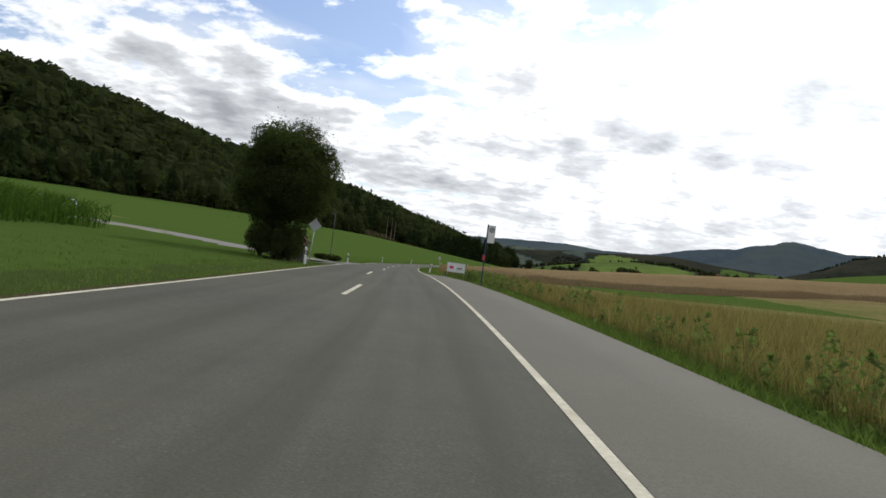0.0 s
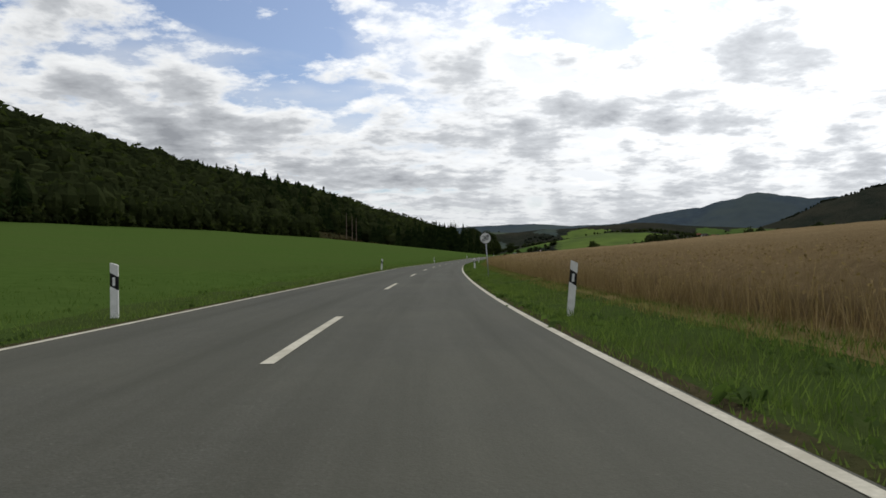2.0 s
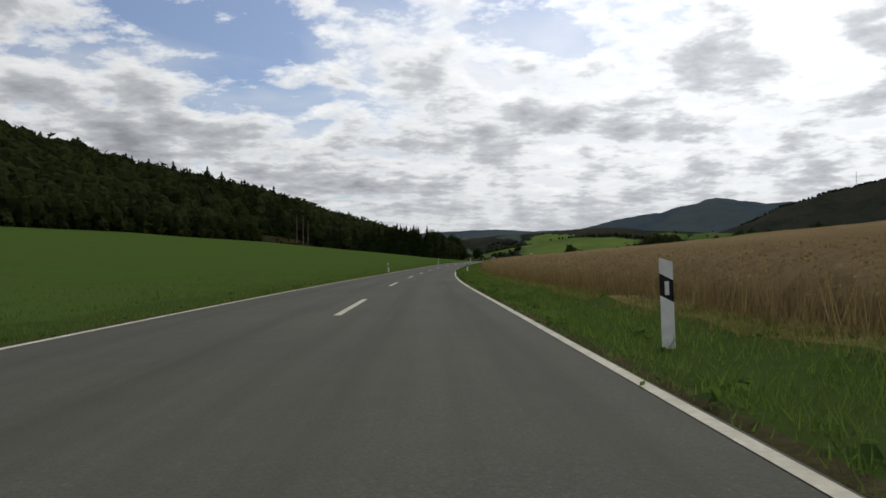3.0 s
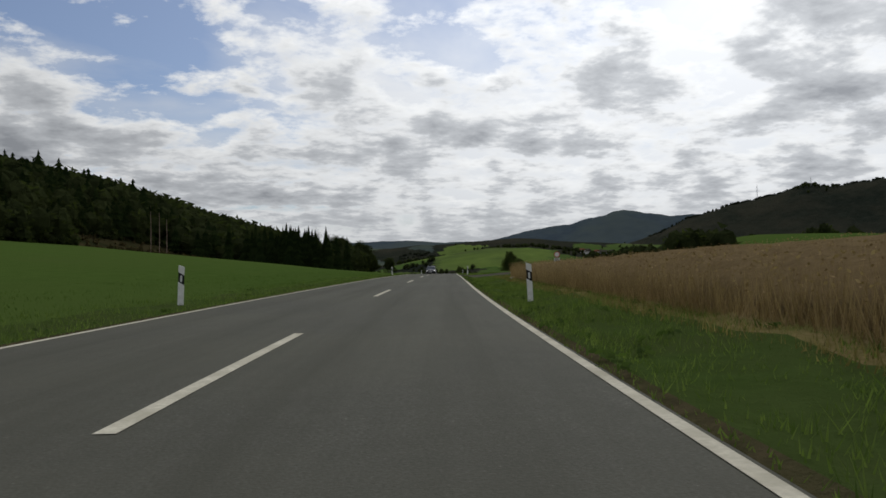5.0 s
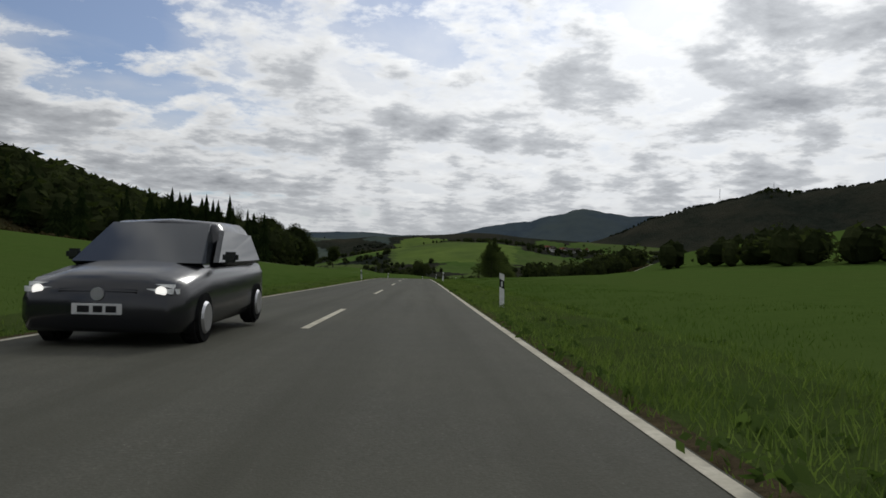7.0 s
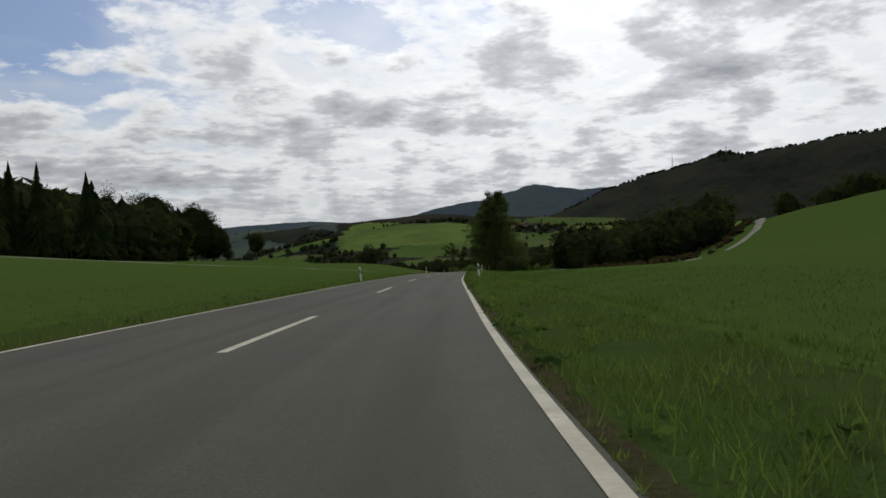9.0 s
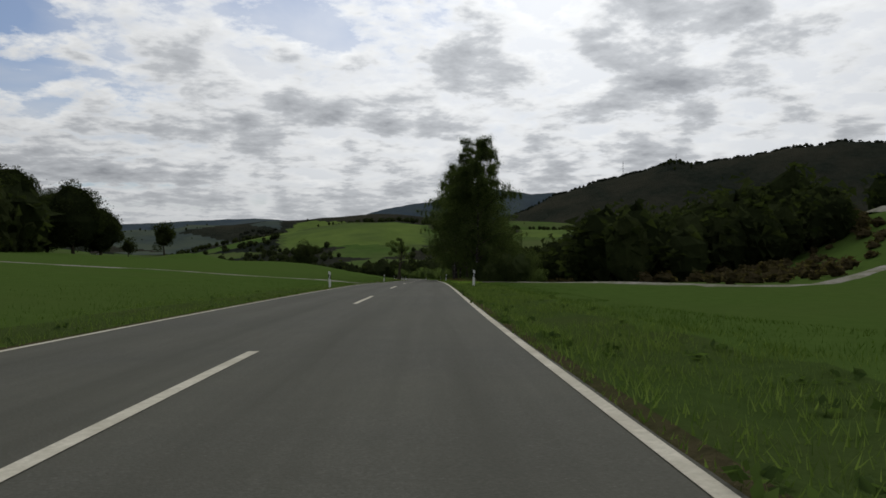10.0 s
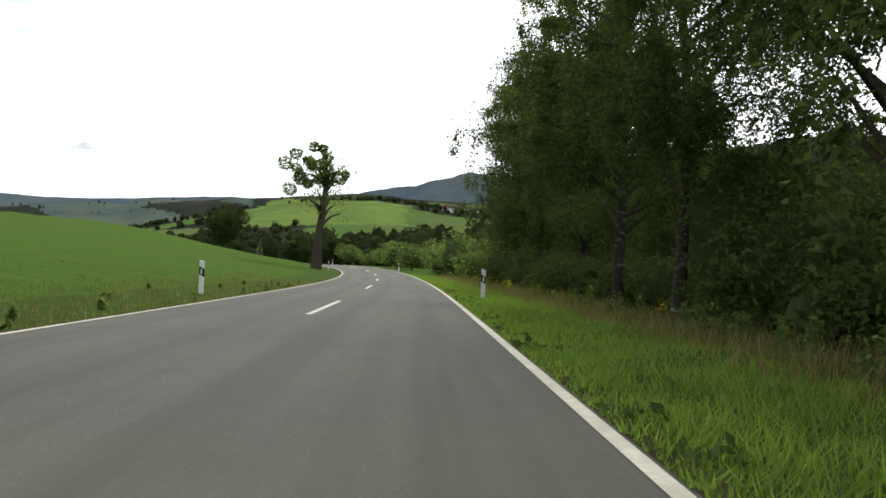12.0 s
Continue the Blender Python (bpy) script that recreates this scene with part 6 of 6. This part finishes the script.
def car(at, turn, paint, label, small=False, group=""):
    """A compact hatchback, nose towards -y: body, glasshouse, wheels, lamps, grille, plate, mirrors."""
    ob = thing("car", label, "car", group, at, turn)
    half = 0.65

    def section(y, z0, z1, w, crown=0.05):
        return [(-w * 0.92, y, z0), (-w, y, z0 + 0.10), (-w, y, z1 - 0.12), (-w * 0.93, y, z1 - 0.02), (-w * 0.5, y, z1 + crown * 0.8), (0, y, z1 + crown),
                (w * 0.5, y, z1 + crown * 0.8), (w * 0.93, y, z1 - 0.02), (w, y, z1 - 0.12), (w, y, z0 + 0.10), (w * 0.92, y, z0)]
    rows = [section(-1.56, 0.20, 0.44, half * 0.80, 0.02), section(-1.48, 0.15, 0.52, half * 0.93), section(-1.30, 0.14, 0.575, half * 0.98), section(-0.75, 0.14, 0.655, half),
            section(0.3, 0.14, 0.67, half), section(1.2, 0.14, 0.68, half * 0.99), section(1.48, 0.17, 0.66, half * 0.93), section(1.55, 0.24, 0.52, half * 0.85, 0.02)]
    body = part("body", loft(rows), paint, ob, smooth=True)

    def cabin(y, z, w):
        return [(-w, y, z[0]), (-w * 0.93, y, z[0] + (z[1] - z[0]) * 0.6), (-w * 0.80, y, z[1] - 0.015), (0, y, z[1] + 0.015), (w * 0.80, y, z[1] - 0.015), (w * 0.93, y, z[0] + (z[1] - z[0]) * 0.6), (w, y, z[0])]
    roof = part("roof", loft([cabin(-0.20, (0.66, 1.04), half * 0.90), cabin(0.1, (0.66, 1.09), half * 0.93), cabin(0.8, (0.66, 1.09), half * 0.93), cabin(1.15, (0.66, 1.04), half * 0.90), cabin(1.42, (0.66, 0.80), half * 0.88)]), paint, ob, smooth=True)
    bm = bmesh.new()
    quad = [(-half * 0.86, -0.80, 0.685), (half * 0.86, -0.80, 0.685), (half * 0.70, -0.20, 1.05), (-half * 0.70, -0.20, 1.05)]
    f = bm.faces.new([bm.verts.new(p) for p in quad])
    got = bmesh.ops.extrude_face_region(bm, geom=[f])["geom"]
    bmesh.ops.translate(bm, vec=(0, 0.25, -0.10), verts=[g for g in got if isinstance(g, bmesh.types.BMVert)])
    bmesh.ops.recalc_face_normals(bm, faces=bm.faces)
    part("windscreen", bm, M["glass"], ob, "dark sloping windscreen")
    for side in (-1, 1):
        bm = bmesh.new()
        quad = [(side * half * 0.955, -0.48, 0.69), (side * half * 0.955, 1.22, 0.70), (side * half * 0.86, 1.02, 0.97), (side * half * 0.86, -0.08, 0.99)]
        f = bm.faces.new([bm.verts.new(p) for p in quad])
        got = bmesh.ops.extrude_face_region(bm, geom=[f])["geom"]
        bmesh.ops.translate(bm, vec=(-side * 0.05, 0, 0), verts=[g for g in got if isinstance(g, bmesh.types.BMVert)])
        bmesh.ops.recalc_face_normals(bm, faces=bm.faces)
        part("side_window", bm, M["glass"], ob)
        part("mirror", box(bmesh.new(), (0.14, 0.08, 0.10), (side * (half + 0.06), -0.42, 0.74), 0.025), paint, ob)
        lamp = part("headlight", box(bmesh.new(), (0.27, 0.10, 0.11), (side * half * 0.70, -1.47, 0.475), 0.035), M["lamp_glass"], ob, "clear headlight")
        bm = disc(bmesh.new(), 0.042, 0.012, (side * half * 0.72, -1.527, 0.475), 16)
        part("bulb", bm, M["headlight"], lamp, "burning headlight bulb")
        for yy in (-0.98, 1.0):
            bm = bmesh.new()
            got = bmesh.ops.create_cone(bm, cap_ends=True, segments=24, radius1=0.235, radius2=0.235, depth=0.16)["verts"]
            edges = [e for e in bm.edges if abs(e.verts[0].co.z - e.verts[1].co.z) < 1e-6]
            bmesh.ops.bevel(bm, geom=edges, offset=0.03, segments=2, affect="EDGES")
            bmesh.ops.rotate(bm, cent=(0, 0, 0), matrix=Matrix.Rotation(radians(90), 3, "Y"), verts=bm.verts)
            bmesh.ops.translate(bm, vec=(side * (half - 0.07), yy, 0.235), verts=bm.verts)
            wheel = part("wheel", bm, M["tyre"], ob, smooth=False)
            bm = bmesh.new()
            bmesh.ops.create_cone(bm, cap_ends=True, segments=20, radius1=0.15, radius2=0.12, depth=0.03)
            bmesh.ops.rotate(bm, cent=(0, 0, 0), matrix=Matrix.Rotation(radians(90 * side), 3, "Y"), verts=bm.verts)
            bmesh.ops.translate(bm, vec=(side * (half + 0.014), yy, 0.235), verts=bm.verts)
            part("rim", bm, M["rim"], wheel, "silver wheel rim")
    grille = part("grille", box(bmesh.new(), (0.62, 0.06, 0.09), (0, -1.525, 0.44), 0.015), M["black_plastic"], ob, "dark grille")
    part("badge", disc(bmesh.new(), 0.05, 0.02, (0, -1.562, 0.45), 20), M["rim"], grille, "round silver badge")
    part("lower_intake", box(bmesh.new(), (0.90, 0.06, 0.10), (0, -1.515, 0.235), 0.02), M["black_plastic"], ob)
    plate = part("number_plate", box(bmesh.new(), (0.38, 0.012, 0.085), (0, -1.568, 0.335), 0.004), M["sign_white"], ob, "white number plate")
    for x0, w in ((-0.10, 0.09), (0.01, 0.07), (0.11, 0.08)):
        part("plate_bar", box(bmesh.new(), (w, 0.004, 0.05), (x0, -1.576, 0.335)), M["sign_black"], plate)
    return ob


def build_cars():
    p = spot(np.array([321.5]), np.array([-1.25]))[0]
    car(tuple(p), heading(321), M["car_paint"], "black hatchback with lit headlights driving in the opposite lane")
    M["silver_paint"] = material("silver_car_paint", speckle((0.45, 0.46, 0.47), (0.52, 0.53, 0.54), 5), 0.3, None, 0.5, 0.3)
    M["blue_car_paint"] = material("blue_car_paint", speckle((0.03, 0.05, 0.10), (0.05, 0.07, 0.14), 5), 0.3, None, 0.5)
    for k, (x, y, mat, col) in enumerate(((-45.5, 96, "blue_car_paint", "blue"), (-42.6, 96.6, "car_paint", "black"), (-39.6, 97.0, "silver_paint", "silver"), (-36.8, 97.6, "silver_paint", "silver"))):
        b = ground_xy(x, y)
        car(tuple(b), 20 + 8 * k, M[mat], f"{col} car parked on the slope below the wood", group="parked cars")


def house(at, turn, w, d, h, roof_mat, label):
    ob = thing("house", label, "house", "houses of the far village", at, turn)
    part("wall", box(bmesh.new(), (w, d, h), (0, 0, h / 2 - 0.5), 0.05), M["house_wall"], ob)
    bm = bmesh.new()
    top = h - 0.5
    prof = [(-w / 2 - 0.5, top - 0.2), (w / 2 + 0.5, top - 0.2), (0, top + w * 0.45)]
    f = bm.faces.new([bm.verts.new((px, -d / 2 - 0.4, pz)) for px, pz in prof])
    got = bmesh.ops.extrude_face_region(bm, geom=[f])["geom"]
    bmesh.ops.translate(bm, vec=(0, d + 0.8, 0), verts=[g for g in got if isinstance(g, bmesh.types.BMVert)])
    bmesh.ops.recalc_face_normals(bm, faces=bm.faces)
    roof = part("roof", bm, roof_mat, ob, "pitched tiled roof")
    part("chimney", box(bmesh.new(), (0.6, 0.6, 1.6), (w * 0.15, d * 0.2, top + w * 0.42), 0.04), M["roof_tile"], roof)
    for k in (-0.3, 0.0, 0.3):
        for zz in (h * 0.28, h * 0.62):
            part("window", box(bmesh.new(), (w * 0.14, 0.12, h * 0.16), (k * w, -d / 2, zz - 0.2), 0.02), M["window_dark"], ob)


def build_village():
    r = np.random.default_rng(61)
    for az, d, w, red in ((29.2, 1180, 9, 0), (29.9, 1195, 8, 1), (30.6, 1190, 10, 0), (28.6, 1205, 8, 1), (31.2, 1210, 9, 0), (30.2, 1230, 8, 0), (31.9, 1240, 9, 1), (29.0, 1245, 8, 0), (33.5, 2150, 10, 0), (34.2, 2140, 10, 0), (34.8, 2160, 11, 1), (33.0, 2170, 10, 0)):
        x, y = 90 + d * math.sin(radians(az)), 430 + d * math.cos(radians(az))
        house(tuple(ground_xy(x, y)), r.uniform(0, 60) - az, w, w * r.uniform(1.0, 1.5), r.uniform(4.5, 6), M["red_roof"] if red else M["roof_tile"], "small white gabled house of the distant village")
    # farm at the wood's end, half hidden by trees
    house(tuple(ground_xy(112, 742)), 30, 2.4, 3.4, 2.2, M["roof_tile"], "small white farm building beyond the meadow")


def lattice_mast(at, height, width, label):
    ob = thing("radio_mast", label, "mast", "", at)
    r0 = 0.09 * width
    for cx, cy in ((1, 0), (-0.5, 0.87), (-0.5, -0.87)):
        part("leg", rod(bmesh.new(), (cx * width, cy * width, -1), (cx * width * 0.35, cy * width * 0.35, height), r0, r0 * 0.7, 6), M["sign_grey"], ob)
    n = 9
    for k in range(n):
        z0, z1 = height * k / n, height * (k + 1) / n
        s0, s1 = width * (1 - 0.65 * k / n), width * (1 - 0.65 * (k + 1) / n)
        corners = ((1, 0), (-0.5, 0.87), (-0.5, -0.87))
        bm = bmesh.new()
        for i in range(3):
            a, b = corners[i], corners[(i + 1) % 3]
            rod(bm, (a[0] * s0, a[1] * s0, z0), (b[0] * s1, b[1] * s1, z1), r0 * 0.6, None, 5)
        part("brace", bm, M["sign_grey"], ob)
    part("aerial", rod(bmesh.new(), (0, 0, height), (0, 0, height * 1.12), r0 * 0.8, r0 * 0.4, 6), M["sign_grey"], ob)


def build_masts():
    lattice_mast(tuple(ground_xy(1920, 2257)), 30, 2.6, "lattice radio mast on the mountain's summit")
    lattice_mast(tuple(ground_xy(1990, 2240)), 15, 2.0, "short lattice mast on the mountain's summit")
    lattice_mast(tuple(ground_xy(1860, 2450)), 52, 3.0, "slender steel mast on the wooded ridge")
    r = np.random.default_rng(62)
    x = np.concatenate([1920 + r.normal(15, 38, 26), r.uniform(2200, 2330, 14)])
    y = np.concatenate([2257 + r.normal(-8, 28, 26), r.uniform(1990, 2080, 14)])
    stuff("summit_trees", scatter(BROAD, np.column_stack([x, y, land(x, y)]), r.uniform(8, 15, len(x)), r, 1.4), M["dark_leaf"], "trees on the mountain's summit", "trees")


def build_maize():
    """A block of green maize beyond the start's meadow."""
    r = np.random.default_rng(63)
    n = 5200
    s, lat = r.uniform(18, 47, n), -r.uniform(9.0, 26.0, n)
    ok = lat < -9.0 - 0.16 * (s - 18)
    p = ground_at(s[ok], lat[ok])
    stalk = blades(r, p, np.full(len(p), 1.15), np.full(len(p), 0.03), 0.08)
    k = r.integers(0, len(p), 26000)
    up = r.uniform(0.15, 0.95, 26000)
    fronds = blades(r, p[k] + np.column_stack([np.zeros((26000, 2)), up * 1.1]), np.full(26000, 0.34), np.full(26000, 0.035), 1.1)
    stuff("maize", merge([stalk, fronds]), M["maize_leaf"], "block of tall green maize in the meadow", "maize")


M["maize_leaf"] = leafy("maize_leaf", per_piece((0.035, 0.075, 0.012), (0.085, 0.14, 0.03), 1.0), 0.4)
build_cars()
build_village()
build_masts()
build_maize()
